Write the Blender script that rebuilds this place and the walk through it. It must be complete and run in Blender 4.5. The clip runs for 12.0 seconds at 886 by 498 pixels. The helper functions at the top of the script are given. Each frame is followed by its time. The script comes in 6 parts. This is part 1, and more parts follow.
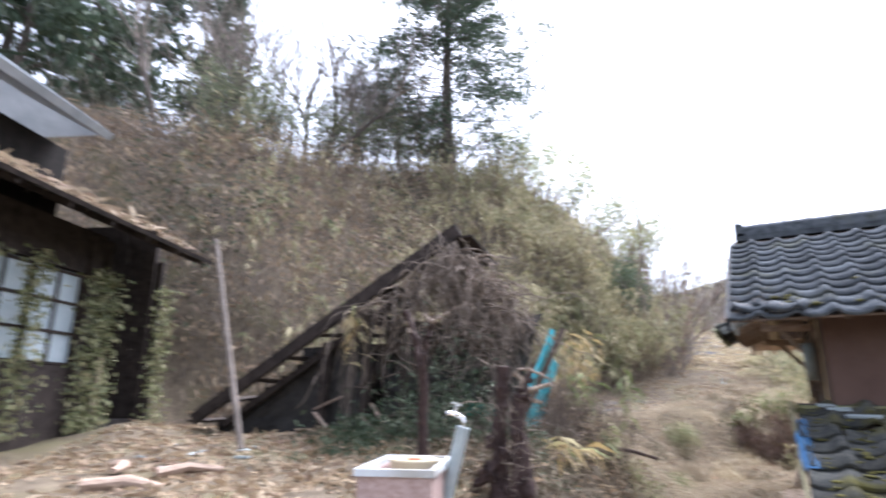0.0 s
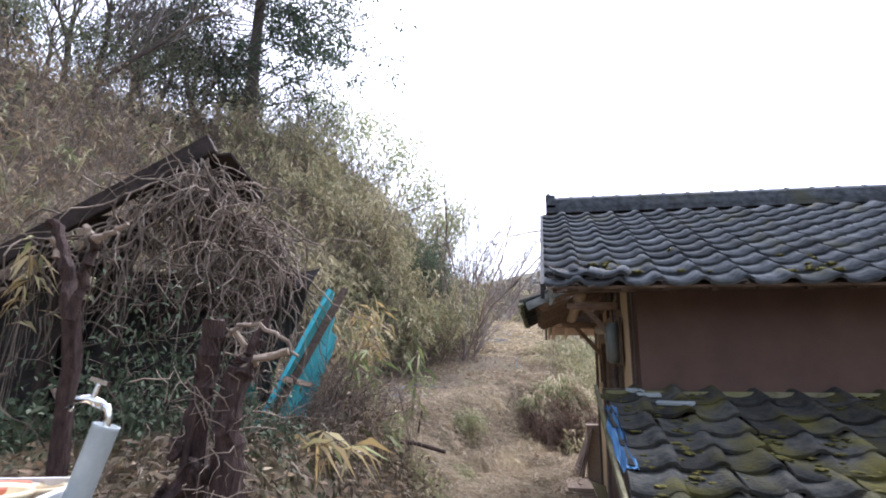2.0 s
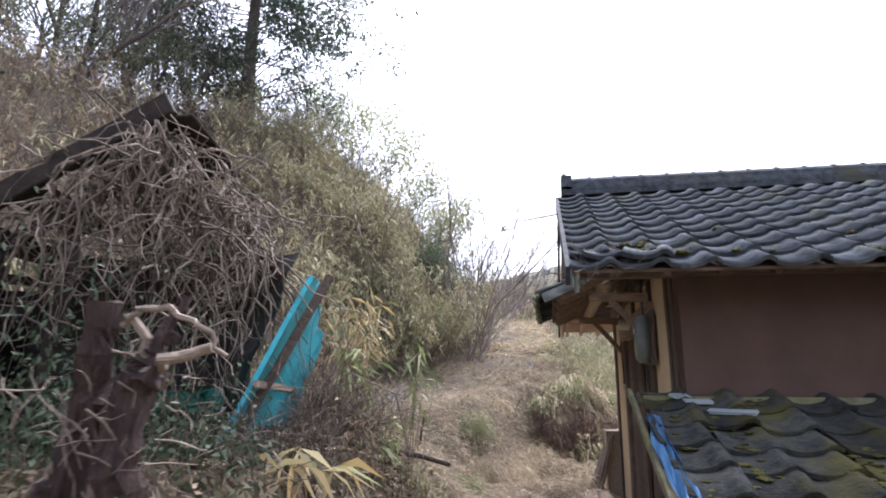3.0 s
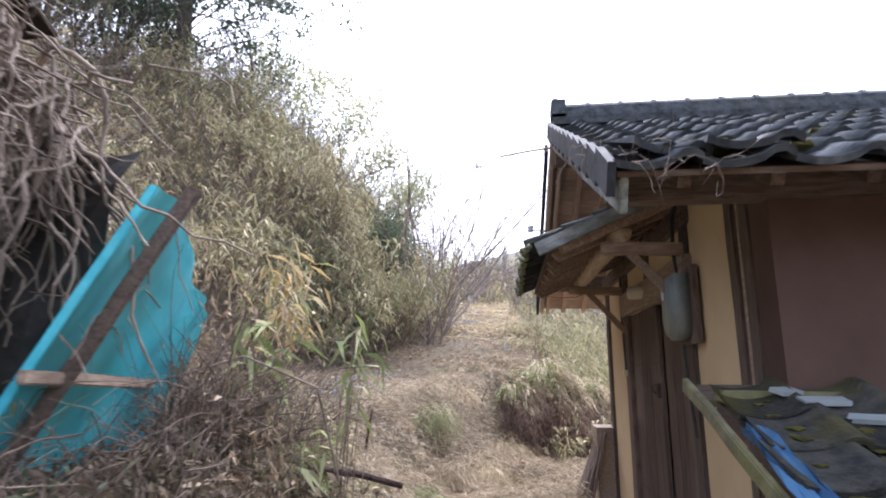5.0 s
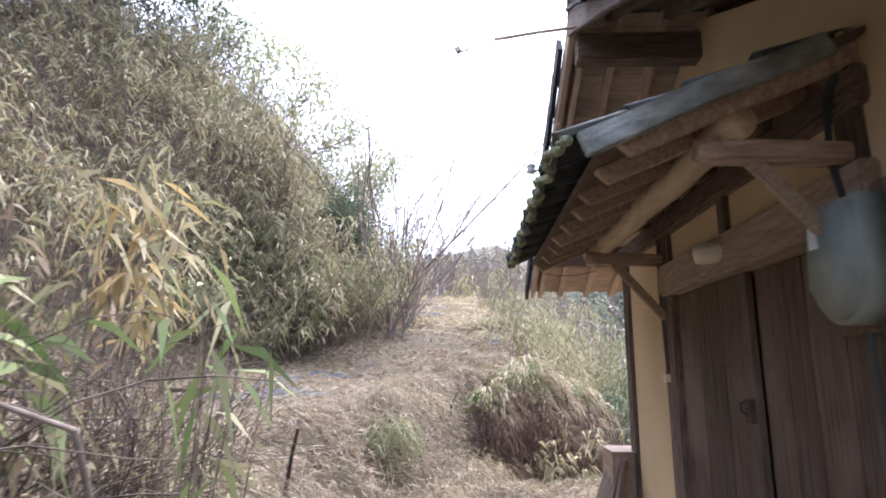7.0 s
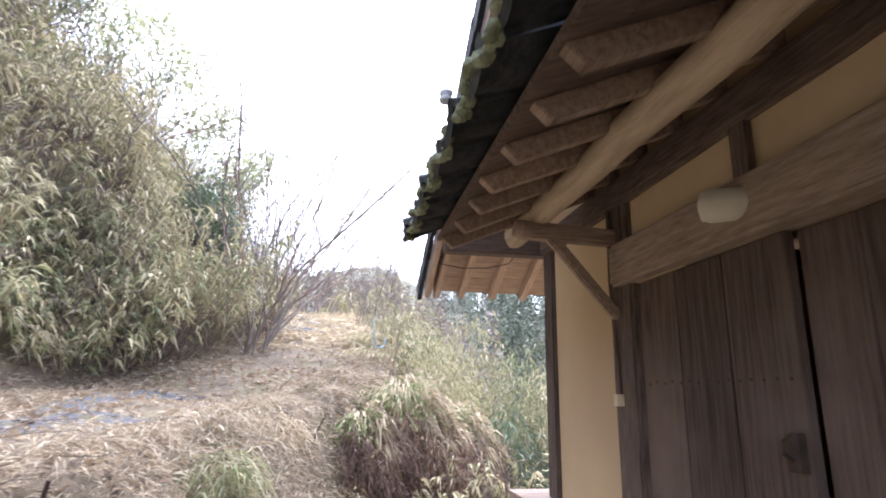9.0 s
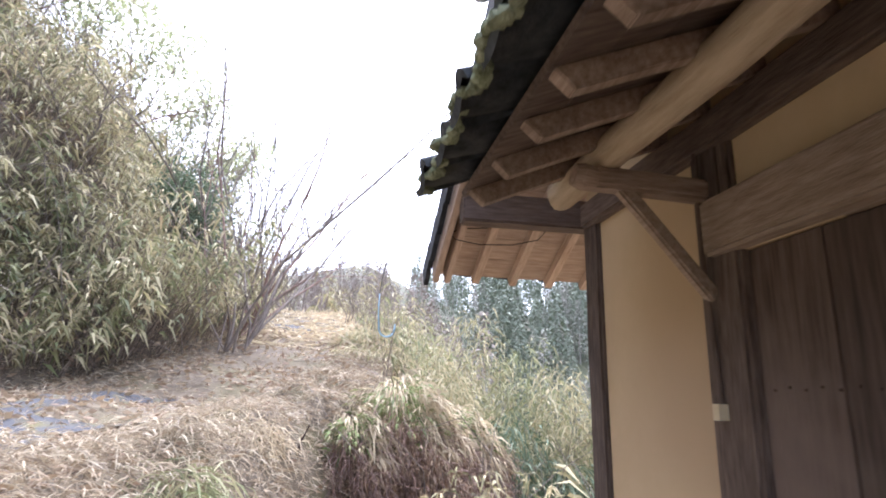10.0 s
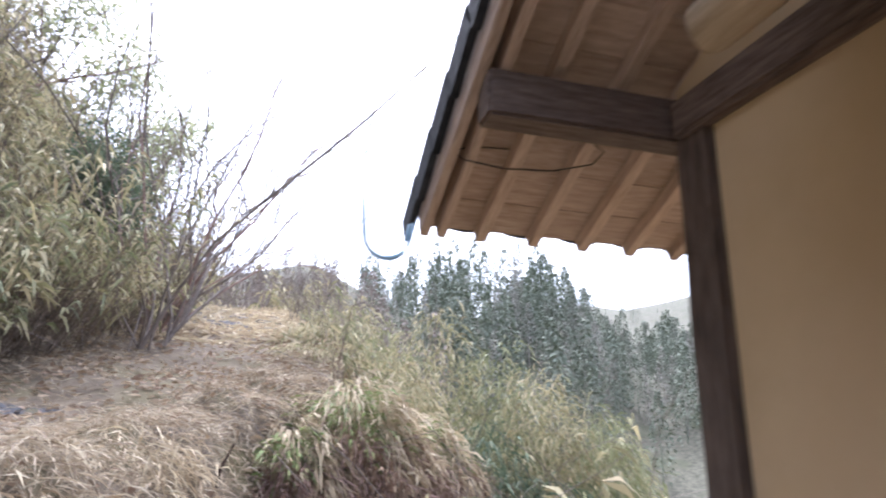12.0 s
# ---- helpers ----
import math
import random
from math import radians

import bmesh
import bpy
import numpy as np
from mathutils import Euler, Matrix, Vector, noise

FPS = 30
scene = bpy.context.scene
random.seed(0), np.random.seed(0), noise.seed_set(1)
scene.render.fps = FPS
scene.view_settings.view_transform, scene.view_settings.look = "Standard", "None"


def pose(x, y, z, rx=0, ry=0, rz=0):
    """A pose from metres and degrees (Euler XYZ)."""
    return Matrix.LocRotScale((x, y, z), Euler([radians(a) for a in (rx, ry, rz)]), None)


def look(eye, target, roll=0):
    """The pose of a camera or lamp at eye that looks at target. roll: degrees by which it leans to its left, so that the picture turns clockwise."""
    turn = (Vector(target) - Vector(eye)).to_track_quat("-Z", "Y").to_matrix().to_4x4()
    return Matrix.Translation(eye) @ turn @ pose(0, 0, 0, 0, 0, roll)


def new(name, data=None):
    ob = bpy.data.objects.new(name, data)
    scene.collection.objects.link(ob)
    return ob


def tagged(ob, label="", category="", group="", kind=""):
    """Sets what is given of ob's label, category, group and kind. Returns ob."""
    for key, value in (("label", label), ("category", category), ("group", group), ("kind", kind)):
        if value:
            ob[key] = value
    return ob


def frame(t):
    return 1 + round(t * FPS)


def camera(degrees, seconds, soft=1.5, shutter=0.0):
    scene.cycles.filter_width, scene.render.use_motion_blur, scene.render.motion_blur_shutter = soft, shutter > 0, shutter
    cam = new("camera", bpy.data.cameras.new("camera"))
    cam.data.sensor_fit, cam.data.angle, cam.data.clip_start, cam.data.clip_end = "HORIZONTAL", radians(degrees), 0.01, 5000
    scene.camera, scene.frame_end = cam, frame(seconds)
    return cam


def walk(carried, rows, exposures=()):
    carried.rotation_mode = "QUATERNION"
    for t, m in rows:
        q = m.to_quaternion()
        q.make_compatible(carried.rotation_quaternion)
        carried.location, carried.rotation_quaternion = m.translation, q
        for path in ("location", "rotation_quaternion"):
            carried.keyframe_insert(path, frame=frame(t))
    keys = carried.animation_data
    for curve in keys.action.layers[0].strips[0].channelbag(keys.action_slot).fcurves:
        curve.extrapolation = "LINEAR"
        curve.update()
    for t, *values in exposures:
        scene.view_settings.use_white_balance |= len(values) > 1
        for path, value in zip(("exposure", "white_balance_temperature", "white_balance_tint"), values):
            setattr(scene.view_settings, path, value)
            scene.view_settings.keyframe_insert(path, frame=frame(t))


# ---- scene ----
cam = camera(75.5, 12.0, 1.8, 0.5)
ROWS = [
    (0, (-0.421, -6.018, 1.398), (-1.378, -4.337, 1.906), 0.4),
    (0.5, (-0.44, -5.695, 1.387), (-1.052, -3.853, 1.871), 0.5),
    (1, (-0.532, -5.321, 1.392), (-1.022, -3.44, 1.862), 0.7),
    (1.5, (-0.556, -4.955, 1.381), (-0.928, -3.048, 1.854), 0.6),
    (2, (-0.708, -4.562, 1.372), (-1.052, -2.649, 1.841), 0.9),
    (2.5, (-0.794, -4.229, 1.396), (-1.149, -2.319, 1.869), 1.0),
    (3, (-0.832, -3.854, 1.406), (-1.189, -1.943, 1.874), 0.7),
    (3.2, (-0.853, -3.701, 1.374), (-1.21, -1.791, 1.844), 0.7),
    (5, (-1.053, -2.342, 1.427), (-1.273, -0.4, 1.85), 0.3),
    (5.5, (-1.083, -1.887, 1.434), (-1.261, 0.06, 1.854), 0.3),
    (6, (-1.142, -1.409, 1.454), (-1.303, 0.542, 1.866), 0.3),
    (6.5, (-1.143, -1.037, 1.472), (-1.272, 0.918, 1.873), 0.1),
    (6.7, (-1.163, -0.884, 1.481), (-1.281, 1.071, 1.884), 0.2),
    (8.3, (-1.328, 0.221, 1.43), (-1.23, 2.164, 1.894), 1.6),
    (8.5, (-1.301, 0.333, 1.442), (-1.146, 2.271, 1.911), 1.5),
    (9, (-1.198, 0.544, 1.444), (-0.886, 2.456, 1.938), 1.0),
    (9.5, (-1.222, 0.929, 1.452), (-0.877, 2.834, 1.956), 1.3),
    (10, (-1.213, 1.277, 1.463), (-0.865, 3.182, 1.962), 1.3),
    (10.5, (-1.132, 1.543, 1.471), (-0.736, 3.436, 1.978), 1.0),
    (11, (-1.13, 1.773, 1.472), (-0.552, 3.616, 1.991), 1.3),
    (11.5, (-1.106, 2.101, 1.461), (-0.472, 3.927, 1.978), 1.2),
    (12, (-1.159, 2.477, 1.495), (-0.638, 4.339, 2.007), 1.1),
]
walk(cam, [(t, look(eye, target, roll)) for t, eye, target, roll in ROWS], [(0.0, 2.15, 5800, 15), (0.7, 1.85, 5800, 15), (1.5, 1.72, 5800, 16), (3.0, 1.77, 5850, 17), (5.0, 2.06, 5850, 18), (6.5, 2.18, 5700, 18), (9.0, 2.55, 5650, 18), (11.5, 2.52, 5650, 18), (11.8, 2.35, 5650, 18), (12.0, 2.1, 5650, 18)])

# ---- world and sun: a bright overcast sky, the glow high ahead ----
SUN_ELEV, SUN_AZ = radians(62), radians(8)
world = bpy.data.worlds.new("overcast")
scene.world = world
world.use_nodes = True
wn, wl = world.node_tree.nodes, world.node_tree.links
sky = wn.new("ShaderNodeTexSky")
sky.sky_type, sky.sun_disc = "NISHITA", False
sky.sun_elevation, sky.sun_rotation = SUN_ELEV, SUN_AZ
sky.dust_density, sky.air_density, sky.ozone_density = 4.0, 1.0, 1.0
pale = wn.new("ShaderNodeHueSaturation")
pale.inputs["Saturation"].default_value = 0.42
wl.new(sky.outputs[0], pale.inputs["Color"])
wl.new(pale.outputs[0], wn["Background"].inputs["Color"])
wn["Background"].inputs["Strength"].default_value = 0.15
sun = new("sun", bpy.data.lights.new("sun", "SUN"))
sun.data.energy, sun.data.angle, sun.data.color = 1.5, radians(40), (1.0, 0.985, 0.98)
sun.matrix_world = look((0, 0, 0), (-math.sin(SUN_AZ) * math.cos(SUN_ELEV), -math.cos(SUN_AZ) * math.cos(SUN_ELEV), -math.sin(SUN_ELEV)))


# ---- materials ----
def material(name, c1, c2, scale=8.0, rough=0.85, bump=0.3, stretch=(1, 1, 1), c3=None, spec=0.3, metal=0.0, island=0.0, objrand=0.0, cut=0.5, trans=0.0, placed=False):
    m = bpy.data.materials.new(name)
    m.use_nodes = True
    n, l = m.node_tree.nodes, m.node_tree.links
    b = n["Principled BSDF"]
    tc = n.new("ShaderNodeTexCoord")
    mp = n.new("ShaderNodeMapping")
    mp.inputs["Scale"].default_value = stretch
    where = n.new("ShaderNodeNewGeometry").outputs["Position"] if placed else tc.outputs["Object"]
    l.new(where, mp.inputs[0])
    n1 = n.new("ShaderNodeTexNoise")
    n1.inputs["Scale"].default_value, n1.inputs["Detail"].default_value = scale, 8
    n1.inputs["Roughness"].default_value = 0.65
    l.new(mp.outputs[0], n1.inputs["Vector"])
    ramp = n.new("ShaderNodeValToRGB")
    ramp.color_ramp.elements[0].position, ramp.color_ramp.elements[1].position = 0.32, 0.68
    ramp.color_ramp.elements[0].color, ramp.color_ramp.elements[1].color = (*c1, 1), (*c2, 1)
    l.new(n1.outputs["Fac"], ramp.inputs[0])
    out = ramp.outputs[0]
    if c3:
        n2 = n.new("ShaderNodeTexNoise")
        n2.inputs["Scale"].default_value, n2.inputs["Detail"].default_value = scale * 0.17, 6
        l.new(where, n2.inputs["Vector"])
        r2 = n.new("ShaderNodeValToRGB")
        r2.color_ramp.elements[0].position, r2.color_ramp.elements[1].position = cut, cut + 0.15
        l.new(n2.outputs["Fac"], r2.inputs[0])
        mx = n.new("ShaderNodeMixRGB")
        l.new(r2.outputs[0], mx.inputs[0])
        l.new(out, mx.inputs[1])
        mx.inputs[2].default_value = (*c3, 1)
        out = mx.outputs[0]
    for amount, kind in ((island, "ShaderNodeNewGeometry"), (objrand, "ShaderNodeObjectInfo")):
        if amount:
            g = n.new(kind)
            mr = n.new("ShaderNodeMapRange")
            mr.inputs["To Min"].default_value, mr.inputs["To Max"].default_value = 1 - amount, 1 + amount
            l.new(g.outputs["Random Per Island" if kind == "ShaderNodeNewGeometry" else "Random"], mr.inputs["Value"])
            hv = n.new("ShaderNodeHueSaturation")
            l.new(mr.outputs[0], hv.inputs["Value"])
            l.new(out, hv.inputs["Color"])
            out = hv.outputs[0]
    l.new(out, b.inputs["Base Color"])
    b.inputs["Roughness"].default_value, b.inputs["Metallic"].default_value = rough, metal
    b.inputs["Specular IOR Level"].default_value = spec
    if trans:
        t = n.new("ShaderNodeBsdfTranslucent")
        l.new(out, t.inputs["Color"])
        ms = n.new("ShaderNodeMixShader")
        ms.inputs[0].default_value = trans
        l.new(b.outputs[0], ms.inputs[1])
        l.new(t.outputs[0], ms.inputs[2])
        l.new(ms.outputs[0], n["Material Output"].inputs["Surface"])
    if bump:
        n3 = n.new("ShaderNodeTexNoise")
        n3.inputs["Scale"].default_value, n3.inputs["Detail"].default_value = scale * 4, 6
        l.new(mp.outputs[0], n3.inputs["Vector"])
        bp = n.new("ShaderNodeBump")
        bp.inputs["Strength"].default_value, bp.inputs["Distance"].default_value = bump, 0.01
        l.new(n3.outputs["Fac"], bp.inputs["Height"])
        l.new(bp.outputs[0], b.inputs["Normal"])
    return m


def leafy(name, colours, rough=0.7, trans=0.3):
    """Leaves or straw: each blade takes a colour of its own from the list."""
    m = bpy.data.materials.new(name)
    m.use_nodes = True
    n, l = m.node_tree.nodes, m.node_tree.links
    b = n["Principled BSDF"]
    g = n.new("ShaderNodeNewGeometry")
    r = n.new("ShaderNodeValToRGB")
    e = r.color_ramp.elements
    while len(e) < len(colours):
        e.new(0.5)
    for i, c in enumerate(colours):
        e[i].position, e[i].color = i / (len(colours) - 1), (*c, 1)
    l.new(g.outputs["Random Per Island"], r.inputs[0])
    l.new(r.outputs[0], b.inputs["Base Color"])
    b.inputs["Roughness"].default_value, b.inputs["Specular IOR Level"].default_value = rough, 0.25
    t = n.new("ShaderNodeBsdfTranslucent")
    l.new(r.outputs[0], t.inputs["Color"])
    ms = n.new("ShaderNodeMixShader")
    ms.inputs[0].default_value = trans
    l.new(b.outputs[0], ms.inputs[1])
    l.new(t.outputs[0], ms.inputs[2])
    l.new(ms.outputs[0], n["Material Output"].inputs["Surface"])
    return m


M_FOREST = material("forest_floor", (0.05, 0.052, 0.036), (0.16, 0.15, 0.11), 2, 0.95, 0.8, c3=(0.08, 0.085, 0.05), cut=0.5)
M_EARTH = material("earth_litter", (0.06, 0.046, 0.033), (0.17, 0.135, 0.09), 9, 0.95, 0.8, c3=(0.11, 0.095, 0.05), cut=0.5)
M_RUIN = material("blackened_timber", (0.016, 0.012, 0.01), (0.06, 0.045, 0.037), 8, 0.9, 0.5, objrand=0.25)
M_ASPHALT = material("old_asphalt", (0.055, 0.055, 0.06), (0.10, 0.10, 0.105), 30, 0.95, 0.6, c3=(0.13, 0.115, 0.06), cut=0.52, spec=0.08)
M_OCHRE = material("ochre_plaster", (0.56, 0.42, 0.245), (0.63, 0.485, 0.30), 3, 0.9, 0.15, c3=(0.53, 0.39, 0.24), cut=0.55, placed=True)
# red plaster darkened: the shade under the eave is in its colour
M_RED = material("shaded_red_clay", (0.10, 0.06, 0.047), (0.135, 0.083, 0.064), 3, 0.92, 0.2, c3=(0.088, 0.056, 0.046), cut=0.52)
M_TILE = material("grey_roof_tile", (0.032, 0.036, 0.04), (0.115, 0.124, 0.132), 12, 0.85, 0.5, c3=(0.085, 0.086, 0.062), cut=0.55, spec=0.15, objrand=0.3, placed=True)
M_TILE_FAR = material("grey_roof_tile_joined", (0.045, 0.05, 0.058), (0.13, 0.142, 0.16), 12, 0.6, 0.3, c3=(0.09, 0.09, 0.07), cut=0.52, spec=0.35, island=0.3, placed=True)
M_MOSSTILE = material("mossy_roof_tile", (0.022, 0.024, 0.024), (0.075, 0.072, 0.06), 14, 0.95, 1.0, c3=(0.085, 0.075, 0.02), cut=0.48, objrand=0.45, placed=True)
M_MOSS = material("moss", (0.05, 0.047, 0.012), (0.12, 0.105, 0.025), 40, 1.0, 1.0, island=0.3)
M_MOSSGREY = material("grey_green_moss", (0.17, 0.2, 0.11), (0.36, 0.38, 0.26), 40, 1.0, 1.0, island=0.3)
M_DARKWOOD = material("dark_old_wood", (0.07, 0.05, 0.04), (0.19, 0.14, 0.11), 10, 0.8, 0.5, (6, 6, 0.7), objrand=0.2)
M_DARKWOOD_Y = material("dark_old_beam", (0.07, 0.05, 0.04), (0.2, 0.145, 0.115), 10, 0.8, 0.5, (6, 0.7, 6), objrand=0.2)
M_DARKWOOD_X = material("dark_old_rafter", (0.08, 0.056, 0.045), (0.22, 0.16, 0.125), 10, 0.8, 0.5, (0.7, 6, 6), objrand=0.2)
M_PALEWOOD = material("pale_weathered_wood", (0.24, 0.17, 0.12), (0.44, 0.34, 0.26), 9, 0.8, 0.4, (6, 0.8, 6), objrand=0.15)
M_PALEWOOD_X = material("pale_weathered_plank", (0.22, 0.15, 0.11), (0.46, 0.35, 0.27), 9, 0.8, 0.4, (0.8, 6, 6), objrand=0.2)
M_LOG = material("peeled_log", (0.36, 0.27, 0.17), (0.56, 0.45, 0.31), 7, 0.7, 0.3, (5, 0.6, 5))
M_DOOR = material("brown_door_board", (0.055, 0.038, 0.03), (0.17, 0.12, 0.095), 7, 0.8, 0.6, (9, 9, 0.45), c3=(0.2, 0.15, 0.12), cut=0.55, objrand=0.22)
M_BARGE = material("flaking_barge_board", (0.14, 0.16, 0.165), (0.5, 0.52, 0.5), 9, 0.85, 0.7, (2, 0.8, 2), c3=(0.1, 0.1, 0.06), cut=0.5)
M_BARK = material("bark", (0.045, 0.036, 0.03), (0.14, 0.115, 0.098), 12, 0.95, 0.8, (4, 4, 0.8))
M_BARKDARK = material("dark_stump_bark", (0.02, 0.013, 0.012), (0.085, 0.054, 0.046), 12, 0.95, 1.0, (4, 4, 0.9))
M_CUT = material("cut_wood", (0.16, 0.12, 0.09), (0.3, 0.24, 0.18), 20, 0.9, 0.3)
M_VINE = material("dead_vine", (0.10, 0.076, 0.058), (0.27, 0.215, 0.17), 6, 0.9, 0.2, island=0.45)
M_BRAMBLE = material("dark_bramble", (0.055, 0.04, 0.032), (0.2, 0.155, 0.12), 6, 0.9, 0.2, island=0.5)
M_NEWWOOD = material("pale_softwood", (0.40, 0.29, 0.215), (0.62, 0.49, 0.39), 9, 0.8, 0.35, (6, 0.8, 6), objrand=0.12)
M_NEWWOOD_X = material("pale_softwood_plank", (0.38, 0.275, 0.205), (0.6, 0.475, 0.38), 9, 0.8, 0.35, (0.8, 6, 6), c3=(0.3, 0.21, 0.155), cut=0.58, objrand=0.15)
M_TWIG = material("grey_twig", (0.12, 0.10, 0.085), (0.26, 0.22, 0.19), 5, 0.9, 0.0, island=0.35)
M_REDTWIG = material("reddish_twig", (0.16, 0.10, 0.085), (0.28, 0.19, 0.16), 5, 0.9, 0.0, island=0.3)
M_TEAL = material("teal_sheet", (0.09, 0.43, 0.49), (0.2, 0.6, 0.66), 4, 0.5, 0.2, c3=(0.1, 0.3, 0.28), cut=0.5, spec=0.4, trans=0.15)
M_TEALEDGE = material("bright_teal_edge", (0.05, 0.42, 0.52), (0.12, 0.6, 0.68), 6, 0.5, 0.1)
M_PVC = material("grey_pvc", (0.28, 0.32, 0.32), (0.4, 0.44, 0.44), 8, 0.5, 0.1, c3=(0.25, 0.26, 0.22), cut=0.54)
M_CHROME = material("chrome", (0.7, 0.7, 0.7), (0.8, 0.8, 0.8), 10, 0.18, 0.0, metal=1.0)
M_WHITE = material("white_enamel", (0.5, 0.53, 0.55), (0.66, 0.69, 0.7), 9, 0.4, 0.1, c3=(0.36, 0.33, 0.28), cut=0.52)
M_STONEWARE = material("pink_terrazzo", (0.3, 0.2, 0.17), (0.5, 0.38, 0.34), 40, 0.7, 0.3)
M_CREAM = material("cream_plastic", (0.62, 0.52, 0.33), (0.72, 0.62, 0.42), 6, 0.5, 0.1)
M_TERRA = material("red_plastic", (0.42, 0.13, 0.08), (0.52, 0.2, 0.13), 9, 0.6, 0.1)
M_METER = material("grey_green_meter", (0.17, 0.2, 0.19), (0.27, 0.3, 0.28), 8, 0.5, 0.15, c3=(0.2, 0.18, 0.15), cut=0.57)
M_LAMP = material("milky_lamp_cover", (0.6, 0.55, 0.44), (0.7, 0.65, 0.53), 6, 0.5, 0.05)
M_IRON = material("rusty_iron", (0.05, 0.035, 0.03), (0.12, 0.08, 0.06), 20, 0.7, 0.4)
M_VERGE = material("dark_verge_tile", (0.012, 0.013, 0.015), (0.045, 0.048, 0.054), 10, 0.8, 0.4, spec=0.2, island=0.3, placed=True)
M_MOSSWOOD = material("mossy_board", (0.11, 0.1, 0.06), (0.27, 0.25, 0.15), 9, 0.95, 0.7, c3=(0.2, 0.2, 0.07), cut=0.5)
M_BLUE = material("blue_tarp", (0.03, 0.1, 0.22), (0.07, 0.18, 0.32), 6, 0.6, 0.3)
M_BLUECORD = material("pale_blue_cord", (0.3, 0.48, 0.62), (0.4, 0.58, 0.7), 9, 0.6, 0.0)
# near-black that puts the shade inside shed and farmhouse into the colour
M_DEEPSHADE = material("deep_shade", (0.01, 0.009, 0.008), (0.025, 0.02, 0.018), 6, 0.95, 0.3)
# black plastic that also stands for the darkness inside the shed
M_SHADESHEET = material("black_shade_plastic", (0.015, 0.014, 0.014), (0.05, 0.045, 0.04), 6, 0.6, 0.6)
M_TINROOF = material("grey_tin_roof", (0.36, 0.38, 0.4), (0.5, 0.52, 0.54), 3, 0.5, 0.1, metal=0.3)
M_GLASSPAPER = material("dusty_glass", (0.38, 0.45, 0.48), (0.52, 0.58, 0.6), 4, 0.25, 0.05, spec=0.6)
M_CABLE = material("black_cable", (0.03, 0.03, 0.03), (0.05, 0.05, 0.05), 8, 0.6, 0.0)
L_SASA = leafy("bamboo_grass", [(0.45, 0.385, 0.215), (0.28, 0.265, 0.13), (0.55, 0.48, 0.3), (0.16, 0.17, 0.085), (0.4, 0.34, 0.2), (0.24, 0.235, 0.12), (0.5, 0.44, 0.27), (0.33, 0.26, 0.155), (0.13, 0.145, 0.07)])
L_GREEN = leafy("green_bamboo_grass", [(0.16, 0.18, 0.08), (0.24, 0.25, 0.12), (0.38, 0.35, 0.2), (0.13, 0.15, 0.08), (0.3, 0.3, 0.16)])
L_GREYBROWN = leafy("grey_brown_twigs", [(0.2, 0.165, 0.14), (0.3, 0.25, 0.21), (0.24, 0.19, 0.165), (0.34, 0.29, 0.24)], trans=0.0)
L_BROWN = leafy("dead_leaves", [(0.24, 0.165, 0.1), (0.34, 0.26, 0.165), (0.2, 0.13, 0.09), (0.4, 0.32, 0.22), (0.26, 0.2, 0.13)])
L_STRAW = leafy("straw", [(0.5, 0.42, 0.27), (0.38, 0.3, 0.19), (0.58, 0.5, 0.34), (0.3, 0.23, 0.15), (0.46, 0.38, 0.25)])
L_LITTER = leafy("dry_litter", [(0.44, 0.37, 0.25), (0.24, 0.18, 0.12), (0.54, 0.47, 0.33), (0.16, 0.12, 0.085), (0.36, 0.29, 0.2), (0.3, 0.23, 0.15), (0.48, 0.42, 0.31), (0.2, 0.155, 0.11)])
# russet leaves, darkened so the mound's face has its shading in the colour
L_FACE = leafy("shaded_russet_leaves", [(0.18, 0.115, 0.08), (0.28, 0.185, 0.125), (0.12, 0.08, 0.055), (0.4, 0.3, 0.19), (0.22, 0.145, 0.1)])
# dead leaves in dark browns that hold the shade low under the plants
L_SHADE = leafy("shaded_leaves", [(0.05, 0.038, 0.026), (0.11, 0.08, 0.055), (0.075, 0.06, 0.035), (0.19, 0.145, 0.1), (0.06, 0.065, 0.035)])
L_CEDAR = leafy("cedar_foliage", [(0.05, 0.075, 0.05), (0.08, 0.11, 0.07), (0.06, 0.085, 0.055), (0.1, 0.12, 0.075)], trans=0.25)
L_EVER = leafy("ivy_leaves", [(0.035, 0.055, 0.03), (0.07, 0.09, 0.05), (0.045, 0.065, 0.035), (0.11, 0.125, 0.075)], trans=0.15)
L_BUSH = leafy("evergreen_leaves", [(0.07, 0.1, 0.06), (0.12, 0.155, 0.09), (0.085, 0.12, 0.07), (0.18, 0.2, 0.13)], trans=0.25)
L_CRESTBUSH = leafy("grey_green_leaves", [(0.12, 0.15, 0.09), (0.2, 0.22, 0.13), (0.26, 0.27, 0.17), (0.15, 0.17, 0.11)], trans=0.4)
L_CREST = leafy("pale_bamboo_leaves", [(0.4, 0.42, 0.24), (0.3, 0.33, 0.17), (0.5, 0.5, 0.32), (0.24, 0.28, 0.14), (0.46, 0.43, 0.28)], trans=0.45)
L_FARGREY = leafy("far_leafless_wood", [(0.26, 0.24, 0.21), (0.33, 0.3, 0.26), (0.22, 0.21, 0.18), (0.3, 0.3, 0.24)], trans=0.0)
L_MOUND = leafy("mound_leaves", [(0.14, 0.2, 0.06), (0.25, 0.28, 0.11), (0.1, 0.14, 0.05), (0.4, 0.36, 0.2)])
L_GOLD = leafy("golden_bamboo_leaves", [(0.5, 0.36, 0.15), (0.36, 0.27, 0.13), (0.56, 0.45, 0.25), (0.2, 0.22, 0.08), (0.4, 0.33, 0.2)])
